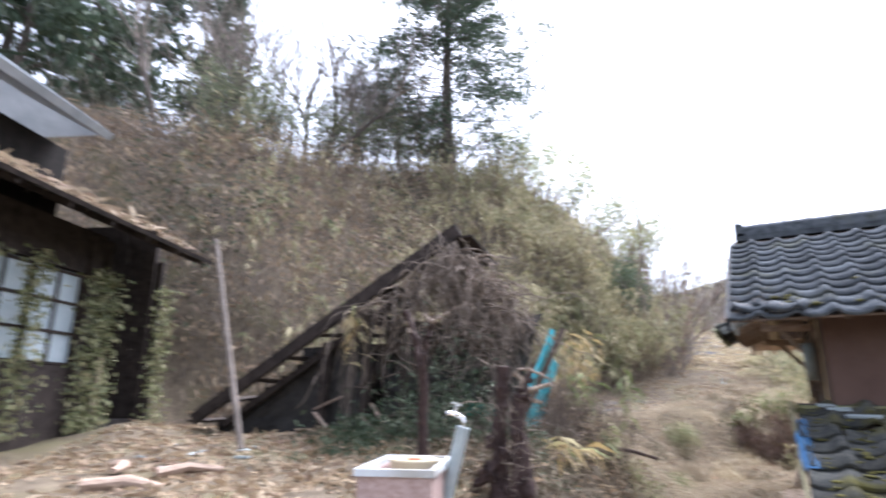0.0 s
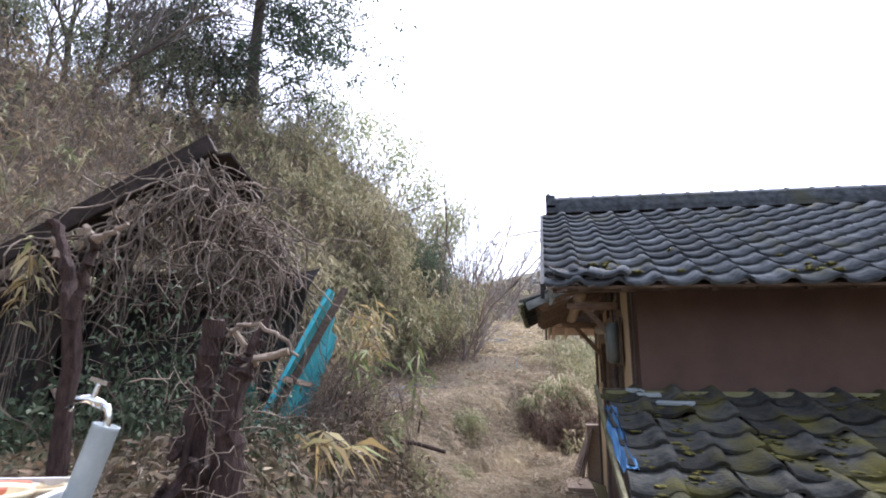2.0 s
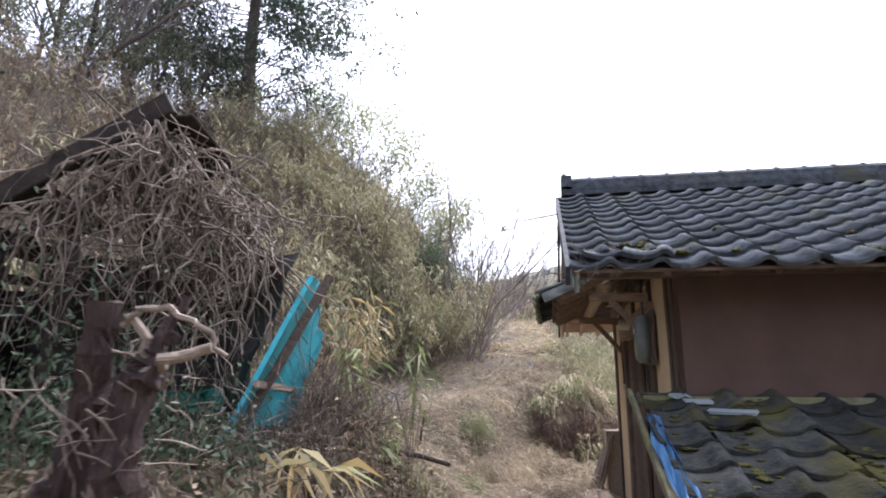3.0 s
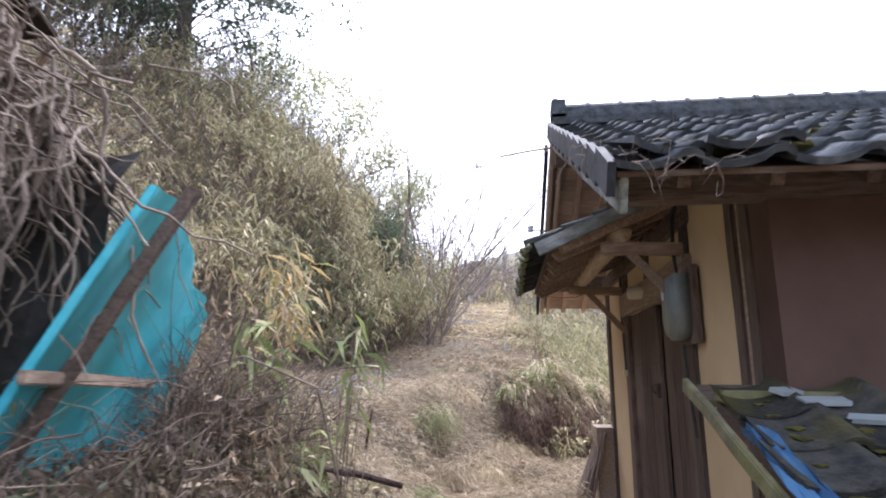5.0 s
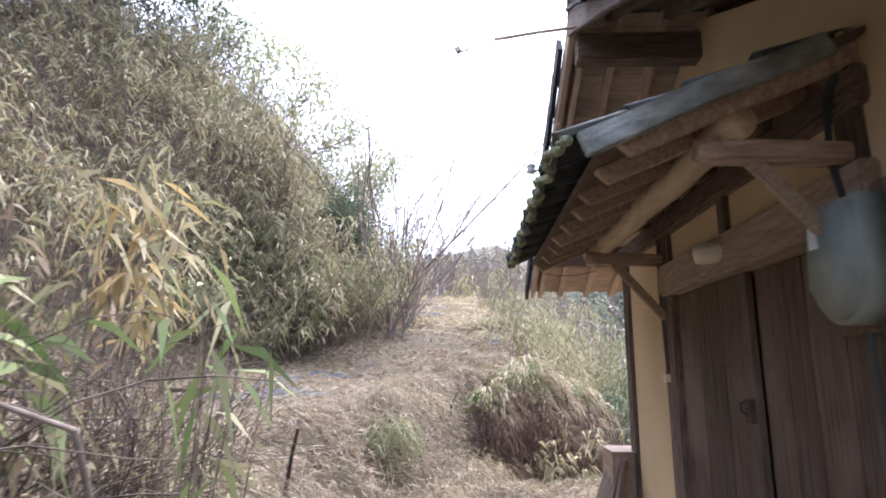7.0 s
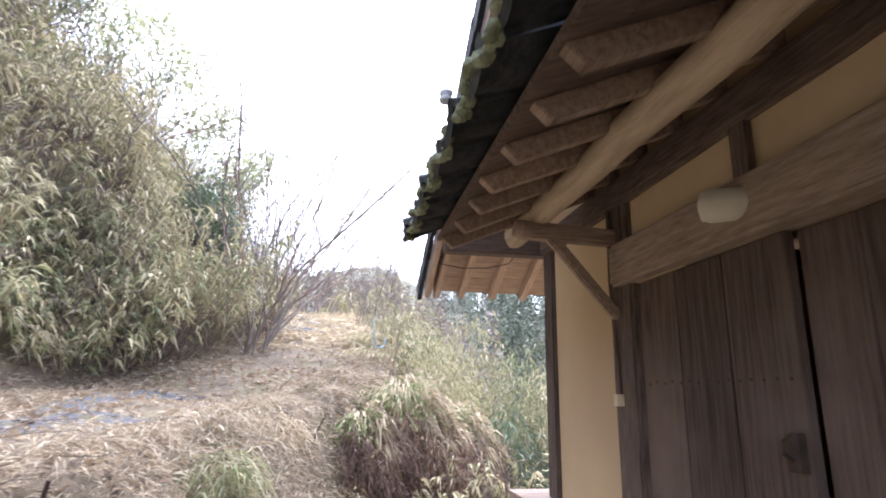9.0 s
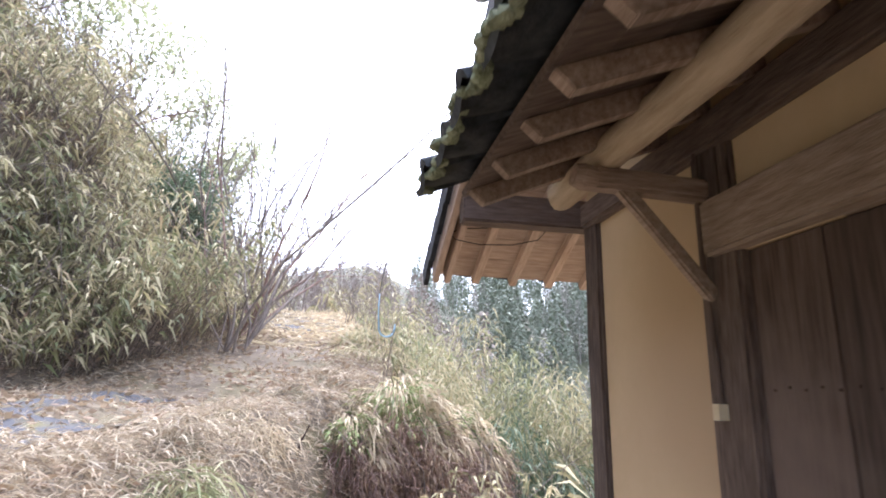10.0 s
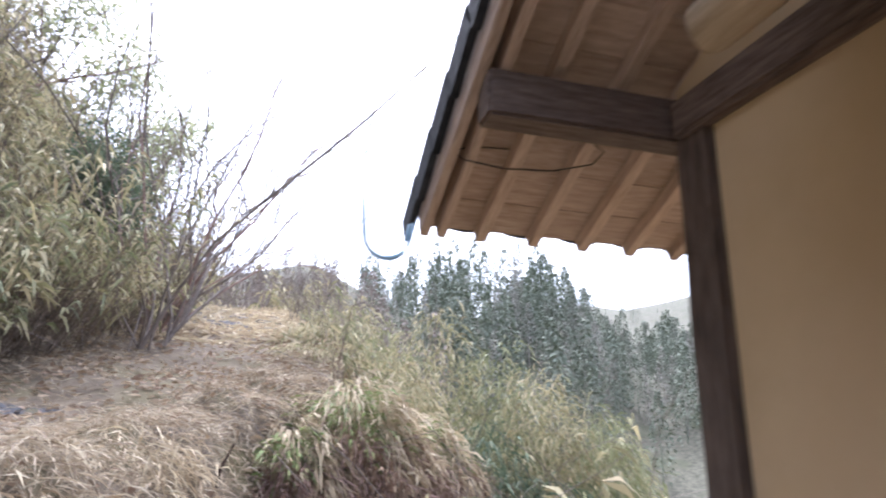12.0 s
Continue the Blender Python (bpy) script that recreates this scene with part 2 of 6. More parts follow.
# conifer greens lightened: the haze of distance is in these colours
L_FAR = leafy("hazed_conifer", [(0.13, 0.155, 0.11), (0.2, 0.225, 0.165), (0.165, 0.19, 0.135), (0.26, 0.275, 0.21)], trans=0.0)


# ---- mesh helpers ----
def part(name, bm, mat, parent=None, label="", smooth=False):
    me = bpy.data.meshes.new(name)
    bm.to_mesh(me)
    bm.free()
    me.materials.append(mat)
    if smooth:
        for p in me.polygons:
            p.use_smooth = True
    ob = new(name, me)
    if parent:
        ob.parent = parent
    if label:
        tagged(ob, label)
    return ob


def thing(name, label, category, at=(0, 0, 0), group="", kind=""):
    ob = new(name)
    ob.empty_display_size = 0.1
    ob.matrix_world = pose(*at)
    return tagged(ob, label, category, group, kind)


def box(bm, x0, x1, y0, y1, z0, z1, m=None):
    vs = [bm.verts.new((x, y, z)) for x in (x0, x1) for y in (y0, y1) for z in (z0, z1)]
    for f in ((0, 1, 3, 2), (4, 6, 7, 5), (0, 4, 5, 1), (2, 3, 7, 6), (0, 2, 6, 4), (1, 5, 7, 3)):
        bm.faces.new([vs[i] for i in f])
    if m is not None:
        bmesh.ops.transform(bm, matrix=m, verts=vs)
    return vs


def slab(x0, x1, y0, y1, z0, z1, bevel=0.006, m=None, wobble=0.0, cuts=0):
    """A bevelled board, optionally a little crooked."""
    bm = bmesh.new()
    box(bm, x0, x1, y0, y1, z0, z1)
    if cuts:
        bmesh.ops.subdivide_edges(bm, edges=max(([e for e in bm.edges if abs((e.verts[0].co - e.verts[1].co)[a]) > 1e-6] for a in range(3)),
                                                key=lambda es: es[0].calc_length()), cuts=cuts)
    if bevel:
        bmesh.ops.bevel(bm, geom=[e for e in bm.edges if e.calc_face_angle(0) > 0.5], offset=bevel, segments=2, affect="EDGES")
    if wobble:
        for v in bm.verts:
            v.co += noise.noise_vector(v.co * 2.3) * wobble
    if m is not None:
        bmesh.ops.transform(bm, matrix=m, verts=bm.verts)
    return bm


def beam(a, b, w, h, bevel=0.006, wobble=0.004, up=(0, 0, 1)):
    """A squared timber from a to b."""
    a, b = Vector(a), Vector(b)
    d = (b - a)
    y = d.normalized()
    x = y.cross(Vector(up)).normalized()
    z = x.cross(y)
    m = Matrix((x, y, z)).transposed().to_4x4()
    m.translation = a
    return slab(-w / 2, w / 2, 0, d.length, -h / 2, h / 2, bevel, m, wobble, 5)


def tube(points, radii, sides=8, bm=None, rough=0.0, cap=True):
    """A round stick along points."""
    bm = bm or bmesh.new()
    rings = []
    ref = Vector((0.3, 0.2, 1)).normalized()
    for i, p in enumerate(points):
        p = Vector(p)
        d = (Vector(points[min(i + 1, len(points) - 1)]) - Vector(points[max(i - 1, 0)])).normalized()
        x = d.cross(ref if abs(d.dot(ref)) < 0.95 else Vector((1, 0, 0))).normalized()
        y = d.cross(x)
        r = radii[i] if isinstance(radii, (list, tuple)) else radii
        rings.append([bm.verts.new(p + (x * math.cos(k * math.tau / sides) + y * math.sin(k * math.tau / sides)) * r * (1 + rough * noise.noise(p * 9 + Vector((k, 0, 0))))) for k in range(sides)])
    for a, b in zip(rings, rings[1:]):
        for k in range(sides):
            bm.faces.new((a[k], a[(k + 1) % sides], b[(k + 1) % sides], b[k]))
    if cap:
        bm.faces.new(rings[0][::-1])
        bm.faces.new(rings[-1])
    return bm


def lathe(profile, sides=20):
    bm = bmesh.new()
    rings = [[bm.verts.new((r * math.cos(k * math.tau / sides), r * math.sin(k * math.tau / sides), z)) for k in range(sides)] for r, z in profile]
    for a, b in zip(rings, rings[1:]):
        for k in range(sides):
            bm.faces.new((a[k], a[(k + 1) % sides], b[(k + 1) % sides], b[k]))
    bm.faces.new(rings[0][::-1])
    return bm


def joined(name, verts, faces, mat, label, category, parent=None, kind="stuff", smooth=False):
    """One mesh out of numpy arrays, all faces with the same number of corners."""
    me = bpy.data.meshes.new(name)
    verts, faces = np.asarray(verts, np.float32).reshape(-1, 3), np.asarray(faces, np.int32)
    k = faces.shape[1]
    me.vertices.add(len(verts))
    me.vertices.foreach_set("co", verts.ravel())
    me.loops.add(faces.size)
    me.loops.foreach_set("vertex_index", faces.ravel())
    me.polygons.add(len(faces))
    me.polygons.foreach_set("loop_start", np.arange(0, faces.size, k, dtype=np.int32))
    me.update(calc_edges=True)
    me.materials.append(mat)
    ob = new(name, me)
    if parent:
        ob.parent = parent
        return tagged(ob, label, "", "", kind)
    return tagged(ob, label, category, "", kind)


# ---- ground ----
def smooth(a, b, x):
    t = np.clip((x - a) / (b - a), 0, 1)
    return t * t * (3 - 2 * t)


def foot(y):
    """Where the hillside begins, left of the road."""
    return np.interp(y, [-30, -8, -3, 0, 1.5, 4, 6, 8, 9, 10, 12, 16, 21, 26, 40, 60], [-13, -11, -9.8, -8.2, -6.2, -5.2, -5.0, -4.5, -3.8, -3.2, -3.0, -3.5, -4.4, -5.4, -9.0, -16.0])


def road_z(y):
    return np.interp(y, [-8, -3, -1.5, 0.5, 1.5, 3, 5, 7.7, 10, 11.3, 16, 21, 26, 40, 80], [0.7, 0.82, 1.02, 0.95, 0.78, 0.85, 1.12, 1.35, 1.95, 2.25, 3.1, 4.0, 4.7, 5.2, 5.2])


def height(x, y):
    x, y = np.asarray(x, float), np.asarray(y, float)
    yard = 0.015 * np.clip(y + 6, 0, 9)
    high = road_z(y)
    edge = np.interp(y, [-8, -4, -1, 1.0, 2.5, 3.9, 5.3, 6.4, 7.3, 8.1, 9, 11, 20, 40], [-1.6, -1.6, -1.75, -1.7, -1.65, -1.75, -1.4, -1.1, -0.55, 0.05, 0.5, 0.7, -0.4, 0.5])
    wide = np.interp(y, [-8, -1, 1, 2.5, 4, 5], [0.4, 0.5, 0.8, 1.1, 1.0, 0.9])
    k = smooth(edge - wide, edge + 0.1 + np.interp(y, [12, 25, 60], [0, 7, 40]), x)
    low = yard - smooth(6, 11, y) * 1.6
    z = high * (1 - k) + low * k
    # the fall to the valley
    past = np.clip(x - np.interp(y, [-40, 2.0, 7.0, 60], [16, 14, 1.6, 2.5]), 0, None)
    z = z - np.minimum(past * 0.6, 9.0)
    d = np.clip(foot(y) - x, 0, None)
    rise = 1.08 * np.minimum(d, 5.9) + 0.16 * np.clip(d - 5.9, 0, 20)
    z = z + rise * (0.35 + 0.65 * smooth(0, 2.2, d)) * smooth(0, 0.5, d)
    # far hills across the valley and at its head
    far = np.hypot(x, y)
    ang = np.degrees(np.arctan2(x, y))
    ridge = np.interp(ang, [-180, -60, -10, 6, 13, 23, 29, 33, 37, 44, 75, 120, 180], [3, 3, 12, 18, 22, 25, 22, 16, 17, 22, 26, 20, 3])
    z = z + ridge * smooth(38, 95, far) + smooth(110, 320, far) * np.interp(ang, [-180, -20, 10, 30, 60, 120, 180], [8, 8, 14, 40, 60, 40, 8])
    return z


def rough_height(x, y):
    lumps = smooth(1.2, 2.6, y) * (1 - smooth(8, 11, y)) * smooth(0.5, 1.3, x - np.interp(y, [3.5, 5, 7.5, 10], [-4.3, -3.7, -2.8, -1.95]))
    more = 0.10 * np.sin(x * 3.1 + 1.9 * np.sin(y * 1.6)) * np.sin(y * 2.7 - 1.3 * np.sin(x * 2.2)) + 0.05 * np.sin(x * 8.3 - 2.1 * y) * np.sin(y * 7.1 + 3 * x)
    return height(x, y) + lumps * more + 0.06 * np.sin(x * 2.1 + y * 1.3) * np.sin(y * 1.7 - x * 0.6) + 0.03 * np.sin(x * 5.3 + 1.7 * y) * np.sin(y * 4.9 - 2 * x)


def axis(dense0, dense1, step, reach):
    a = list(np.arange(dense0, dense1, step))
    s, p = step, dense1
    while p < reach:
        a.append(p)
        s *= 1.14
        p += s
    s, p, b = step, dense0, []
    while p > -reach:
        s *= 1.14
        p -= s
        b.append(p)
    return np.array(b[::-1] + a)


gx, gy = axis(-13, 9, 0.16, 900), axis(-7, 22, 0.16, 900)
GX, GY = np.meshgrid(gx, gy)
gv = np.stack([GX, GY, rough_height(GX, GY)], -1).reshape(-1, 3)
nx, ny = len(gx), len(gy)
gi = (np.arange(ny - 1)[:, None] * nx + np.arange(nx - 1)[None, :]).ravel()
ground = joined("ground", gv, np.stack([gi, gi + 1, gi + nx + 1, gi + nx], 1), M_EARTH, "brown earth slope under dry litter and leaves", "ground", kind="structure")
for p in ground.data.polygons:
    p.use_smooth = True
# beyond the near slopes the ground is forest floor
ground.data.materials.append(M_FOREST)
ring = np.hypot(GX, GY)[:-1, :-1].ravel() > 36
ground.data.polygons.foreach_set("material_index", ring.astype(np.int32))


# ---- the gate house ----
def roof_tile(w=0.272, l=0.30, n=9):
    """A wavy pantile: a shallow trough and a round roll, with a thick front lip; x across, y up the slope."""
    bm = bmesh.new()
    prof = []
    for i in range(n + 1):
        t = i / n
        z = -0.016 * math.sin(math.pi * t / 0.66) if t < 0.66 else 0.030 * math.sin(math.pi * (t - 0.66) / 0.34 * 0.9)
        prof.append((t * w, z))
    front = [bm.verts.new((x, 0, z + 0.035)) for x, z in prof]
    back = [bm.verts.new((x, l, z + 0.008)) for x, z in prof]
    lip = [bm.verts.new((x, 0.004, z + 0.010)) for x, z in prof]
    for i in range(n):
        bm.faces.new((front[i], front[i + 1], back[i + 1], back[i]))
        bm.faces.new((lip[i], lip[i + 1], front[i + 1], front[i]))
    bm.faces.new((lip[0], front[0], back[0]))
    bm.faces.new((front[-1], lip[-1], back[-1]))
    me = bpy.data.meshes.new("roof_tile")
    bm.to_mesh(me)
    bm.free()
    for p in me.polygons:
        p.use_smooth = abs(p.normal.z) > 0.5
    return me


def lay_tiles(parent, me, frame_m, cols, rows, pitch, gauge, rng, keep=lambda c, r: True, name="roof_tile", jitter=0.5):
    """Tiles as parts where keep says so; the others joined into one mesh."""
    rest_v, rest_f = [], []
    co = np.array([v.co[:] for v in me.vertices])
    fa = [list(p.vertices) for p in me.polygons]
    for r in range(rows):
        for c in range(cols):
            m = frame_m @ pose(c * pitch + rng.uniform(-1, 1) * 0.006 * jitter, r * gauge + rng.uniform(-1, 1) * 0.012 * jitter, 0.012 + rng.uniform(0, 1) * 0.006 * jitter,
                               rng.uniform(-1.2, 1.2) * jitter, rng.uniform(-1.5, 1.5) * jitter, rng.uniform(-1.6, 1.6) * jitter)
            if keep(c, r):
                ob = new(name, me)
                ob.parent = parent
                ob.matrix_world = m
            else:
                w = co @ np.array(m.to_3x3()).T + np.array(m.translation)
                rest_f += [[i + len(rest_v) * len(co) for i in f] for f in fa if len(f) == 4]
                rest_v.append(w)
    if rest_v:
        return joined("roof_tiles", np.concatenate(rest_v), rest_f, M_TILE_FAR, "", "", parent)


def axes(origin, xdir, ydir):
    x, y = Vector(xdir).normalized(), Vector(ydir).normalized()
    z = x.cross(y)
    m = Matrix((x, y, z)).transposed().to_4x4()
    m.translation = origin
    return m


GL = 3.87           # length of the gable wall
BACK = 6.6          # depth of the house
DOOR0, DOOR1, DOORTOP = 1.16, 2.88, 1.92
RIDGE_Y, RIDGE_Z, EAVE_S, EAVE_N, PITCH, PITCH_N = 2.17, 3.42, -0.53, 4.68, 0.501, 0.484
VERGE = -0.71


def wall_piece(name, x0, x1, y0, y1, z0, z1, mat, label=""):
    ob = part(name, slab(x0, x1, y0, y1, z0, z1, 0.0), mat)
    return tagged(ob, label or "plain earthen plaster wall of the gate house", "wall", "", "structure")


wall_west = thing("wall_west", "ochre earthen plaster gable wall with timber posts", "wall", kind="structure")
gz = lambda y: RIDGE_Z - abs(y - RIDGE_Y) * PITCH - 0.1
for y0, y1, z0 in ((0.124, DOOR0, -0.3), (DOOR0, DOOR1, DOORTOP), (DOOR1, GL, -0.3)):
    bm = bmesh.new()
    ys = [y0] + [y for y in (RIDGE_Y,) if y0 < y < y1] + [y1]
    poly = [(y0, z0)] + [(y1, z0)] + [(y, gz(y)) for y in reversed(ys)]
    a = [bm.verts.new((0, y, z)) for y, z in poly]
    b = [bm.verts.new((0.12, y, z)) for y, z in poly]
    bm.faces.new(a[::-1])
    bm.faces.new(b)
    for i in range(len(a)):
        j = (i + 1) % len(a)
        bm.faces.new((a[i], a[j], b[j], b[i]))
    part("plaster_panel", bm, M_OCHRE, wall_west)
wall_piece("wall_south", 0.0, BACK, -0.004, 0.12, -0.3, 2.22, M_RED, "reddish brown clay plaster wall, the eave's shade in its colour")
wall_piece("wall_north", 0.124, BACK, GL - 0.12, GL, -0.3, 2.3, M_OCHRE)
wall_piece("wall_east", BACK, BACK + 0.12, 0.0, GL, -0.3, 3.0, M_OCHRE)
for y, w, lab in ((0.17, 0.11, "dark squared corner post"), (0.33, 0.10, "dark squared wall post"), (DOOR1 - 0.1, 0.20, "wide dark door post"), (GL - 0.145, 0.15, "weathered grey-brown corner post"), (DOOR0 - 0.12, 0.13, "dark door post")):
    part("post", slab(-0.022, 0.1, y, y + w, -0.2, min(2.30, gz(y) - 0.03, gz(y + w) - 0.03), 0.012, wobble=0.006, cuts=8), M_DARKWOOD, wall_west, lab)
part("recess_board", slab(-0.006, 0.06, 0.275, 0.335, 0.0, 2.2, 0.004), M_PALEWOOD, wall_west)
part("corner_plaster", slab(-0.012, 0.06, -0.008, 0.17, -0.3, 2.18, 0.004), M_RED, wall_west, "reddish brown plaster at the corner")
part("lintel", slab(-0.06, 0.1, DOOR0 - 0.15, DOOR1 + 0.02, DOORTOP, DOORTOP + 0.185, 0.012, wobble=0.006, cuts=6), M_PALEWOOD, wall_west, "thick pale brown door lintel")
part("wall_beam", slab(-0.05, 0.08, 1.0, GL - 0.02, 2.285, 2.41, 0.012, wobble=0.008, cuts=8), M_DARKWOOD_Y, wall_west, "dark wall beam under the pent roof")
part("stud", slab(-0.03, 0.03, 1.99, 2.06, DOORTOP + 0.19, 2.30, 0.006), M_DARKWOOD, wall_west)
part("stud", slab(-0.03, 0.03, DOOR1 - 0.05, DOOR1 + 0.05, DOORTOP + 0.19, 2.30, 0.006), M_DARKWOOD, wall_west)

door = thing("door_1", "closed brown wooden plank sliding door, two leaves", "door", (0.05, DOOR0, 0.1), kind="structure")
rng = random.Random(4)
y = DOOR0
for i, w in enumerate((0.19, 0.21, 0.17, 0.2, 0.29, 0.28, 0.29)):
    x = 0.05 if i < 4 else 0.012
    ob = part("door_board", slab(x, x + 0.03, y + 0.002, min(y + w, DOOR1 - 0.1) - 0.002, 0.12, DOORTOP - 0.004, 0.003, wobble=0.002, cuts=4), M_DOOR, door)
    ob.matrix_parent_inverse = door.matrix_world.inverted()
    y += w
bm = bmesh.new()
for z in (0.55, 1.5):
    for i in range(15):
        yy = DOOR0 + 0.81 + i * 0.054
        box(bm, 0.007, 0.013, yy, yy + 0.007, z + 0.004 * math.sin(i * 3), z + 0.007 + 0.004 * math.sin(i * 3))
ob = part("nail_heads", bm, M_IRON, door, "faint rows of nail heads")
ob["kind"] = "stuff"
ob.matrix_parent_inverse = door.matrix_world.inverted()
bm = slab(-0.012, 0.012, 1.95, 2.0, 1.26, 1.36, 0.006)
tube([(-0.015, 1.975, 1.29), (-0.04, 1.975, 1.31), (-0.04, 1.975, 1.34), (-0.015, 1.975, 1.355)], 0.006, 6, bm)
ob = part("latch", bm, M_IRON, door, "rusty iron latch")
ob.matrix_parent_inverse = door.matrix_world.inverted()

roof = thing("roof", "grey Japanese pantile gable roof with a tiled ridge, moss in places", "roof", kind="structure")
L_S, L_N = RIDGE_Y - EAVE_S, EAVE_N - RIDGE_Y
up_s, up_n = Vector((0, 1, PITCH)).normalized(), Vector((0, -1, PITCH_N)).normalized()
eave_zs, eave_zn = RIDGE_Z - L_S * PITCH, RIDGE_Z - L_N * PITCH_N
slen_s, slen_n = L_S * math.sqrt(1 + PITCH ** 2), L_N * math.sqrt(1 + PITCH_N ** 2)
m_s = axes((VERGE, EAVE_S, eave_zs), (1, 0, 0), up_s)
m_n = axes((BACK + 0.4, EAVE_N, eave_zn), (-1, 0, 0), up_n)
me_tile = roof_tile()
me_tile.materials.append(M_TILE)
rt = random.Random(7)
lay_tiles(roof, me_tile, m_s @ pose(0.0, -0.05, 0.0), 28, 12, 0.272, 0.236, rt, lambda c, r: c < 24)
lay_tiles(roof, me_tile, m_n @ pose(0.0, -0.05, 0.0), 28, 11, 0.272, 0.236, rt, lambda c, r: False)
# sheathing planks seen from below, as a single mesh for each slope
for m, ln, nm in ((m_s, slen_s, "sheathing_south"), (m_n, slen_n, "sheathing_north")):
    v0 = 0.0
    k = 0
    while v0 < ln - 0.02:
        w = 0.14 + 0.05 * rt.random()
        # south planks take the dark wood to put the eave's shade into their colour
        ob = part("sheathing_plank", slab(0.02, BACK + 1.05, v0 + 0.004, min(v0 + w, ln), -0.02, 0.0, 0.002), M_DARKWOOD_X if m is m_s else M_NEWWOOD_X, roof)
        ob.matrix_world = m
        v0 += w
        k += 1
for k in range(24):
    for m, ln in ((m_s, slen_s), (m_n, slen_n)):
        xx = (0.26 + 0.30 * k) if m is m_s else (BACK + 1.09 - 0.30 - 0.235 * k)
        if 0.05 < xx < BACK + 1.1:
            # south rafters are likewise coloured dark for the shade under the eave
            ob = part("rafter", slab(xx - 0.022, xx + 0.022, 0.1 if m is m_s else 0.0, ln, -0.075, -0.021, 0.004), M_DARKWOOD_Y if m is m_s else M_NEWWOOD, roof)
            ob.matrix_world = m
# barge boards at the verge, pale and flaking on the near slope, brown on the far one
ob = part("barge_board", slab(0.03, 0.06, 0.02, slen_s * 0.42, -0.145, -0.022, 0.005, wobble=0.006, cuts=8), M_BARGE, roof, "pale flaking barge board")
ob.matrix_world = m_s
ob = part("barge_board", slab(0.03, 0.06, slen_s * 0.42 + 0.01, slen_s, -0.15, -0.022, 0.005, wobble=0.006, cuts=8), M_DARKWOOD_Y, roof, "dark barge board")
ob.matrix_world = m_s
for dx in (0.022, 0.09):
    ob = part("barge_board", slab(BACK + 1.09 - dx - 0.035, BACK + 1.09 - dx, 0.06, slen_n, -0.13, -0.003, 0.005, wobble=0.004, cuts=8), M_NEWWOOD, roof, "double pale brown barge board")
    ob.matrix_world = m_n
# verge tiles hang over the edge
bm = bmesh.new()
for r in range(11):
    for m, x in ((m_s, -0.01), (m_n, BACK + 1.09)):
        mm = m @ pose(x, r * 0.236 - 0.05, 0.0, 6, 0, 0)
        box(bm, -0.012, 0.016, 0, 0.25, -0.075, 0.04, mm)
part("verge_tiles", bm, M_VERGE, roof)
# ridge: three flat courses and a round cap with joints
for i in range(5):
    part("ridge_course", slab(VERGE + 0.05, BACK + 0.3, RIDGE_Y - 0.15 + 0.015 * i, RIDGE_Y + 0.15 - 0.015 * i, RIDGE_Z - 0.03 + 0.036 * i, RIDGE_Z + 0.002 + 0.036 * i, 0.006), M_TILE, roof)
bm = bmesh.new()
for i in range(28):
    x = VERGE + 0.1 + i * 0.265
    tube([(x, RIDGE_Y, RIDGE_Z + 0.155), (x + 0.235, RIDGE_Y, RIDGE_Z + 0.155)], 0.05, 10, bm)
    tube([(x + 0.235, RIDGE_Y, RIDGE_Z + 0.157), (x + 0.265, RIDGE_Y, RIDGE_Z + 0.157)], 0.06, 10, bm)
part("ridge_cap", bm, M_TILE_FAR, roof)
bm = lathe([(0.02, 0.0), (0.085, 0.0), (0.085, 0.03), (0.06, 0.05), (0.0, 0.055)], 16)
bmesh.ops.transform(bm, matrix=pose(VERGE + 0.1, RIDGE_Y, RIDGE_Z + 0.175, 0, -90, 0), verts=bm.verts)
bm2 = slab(VERGE + 0.05, VERGE + 0.16, RIDGE_Y - 0.12, RIDGE_Y + 0.12, RIDGE_Z, RIDGE_Z + 0.2, 0.03)
part("ridge_end_tile", bm2, M_TILE, roof)
part("ridge_end_disc", bm, M_TILE, roof)
# purlins that carry the overhang
for y, z in ((0.0, 2.19), (GL + 0.05, 2.37), (RIDGE_Y, 3.16)):
    part("purlin", slab(-0.64, BACK, y - 0.055, y + 0.055, z - 0.075, z + 0.075, 0.01, wobble=0.006, cuts=6), M_DARKWOOD_X, roof, "dark purlin end")

pent = thing("pent_roof", "small mossy pantile pent roof over the door on a log purlin", "pent roof", kind="structure")
P0, P1, PE, PZ, PS = 0.98, 3.2, -0.87, 2.52, 0.42
m_p = axes((PE, P1, PZ + PS * PE), (0, -1, 0), (1, 0, PS))
plen = -PE * math.sqrt(1 + PS ** 2)
me_moss = roof_tile()
me_moss.materials.append(M_MOSSTILE)
lay_tiles(pent, me_tile, m_p @ pose(0.0, -0.07, 0.0), 8, 4, 0.272, 0.236, rt, jitter=1.3)
for k in range(9):
    bm = slab(0.03 + k * 0.262, 0.078 + k * 0.262, 0.09 + 0.01 * (k % 3), plen, -0.085, -0.021, 0.004, wobble=0.004, cuts=5)
    for v in bm.verts:
        if v.co.y < 0.13 and v.co.z < -0.05:
            v.co.y += 0.025
    ob = part("rafter", bm, M_PALEWOOD_X, pent)
    ob.matrix_world = m_p
v0 = 0.075
while v0 < plen - 0.02:
    w = 0.15 + 0.04 * rt.random()
    ob = part("sheathing_plank", slab(0.0, P1 - P0, v0 + 0.003, min(v0 + w, plen), -0.02, 0.0, 0.002), M_DARKWOOD_Y, pent)
    ob.matrix_world = m_p
    v0 += w
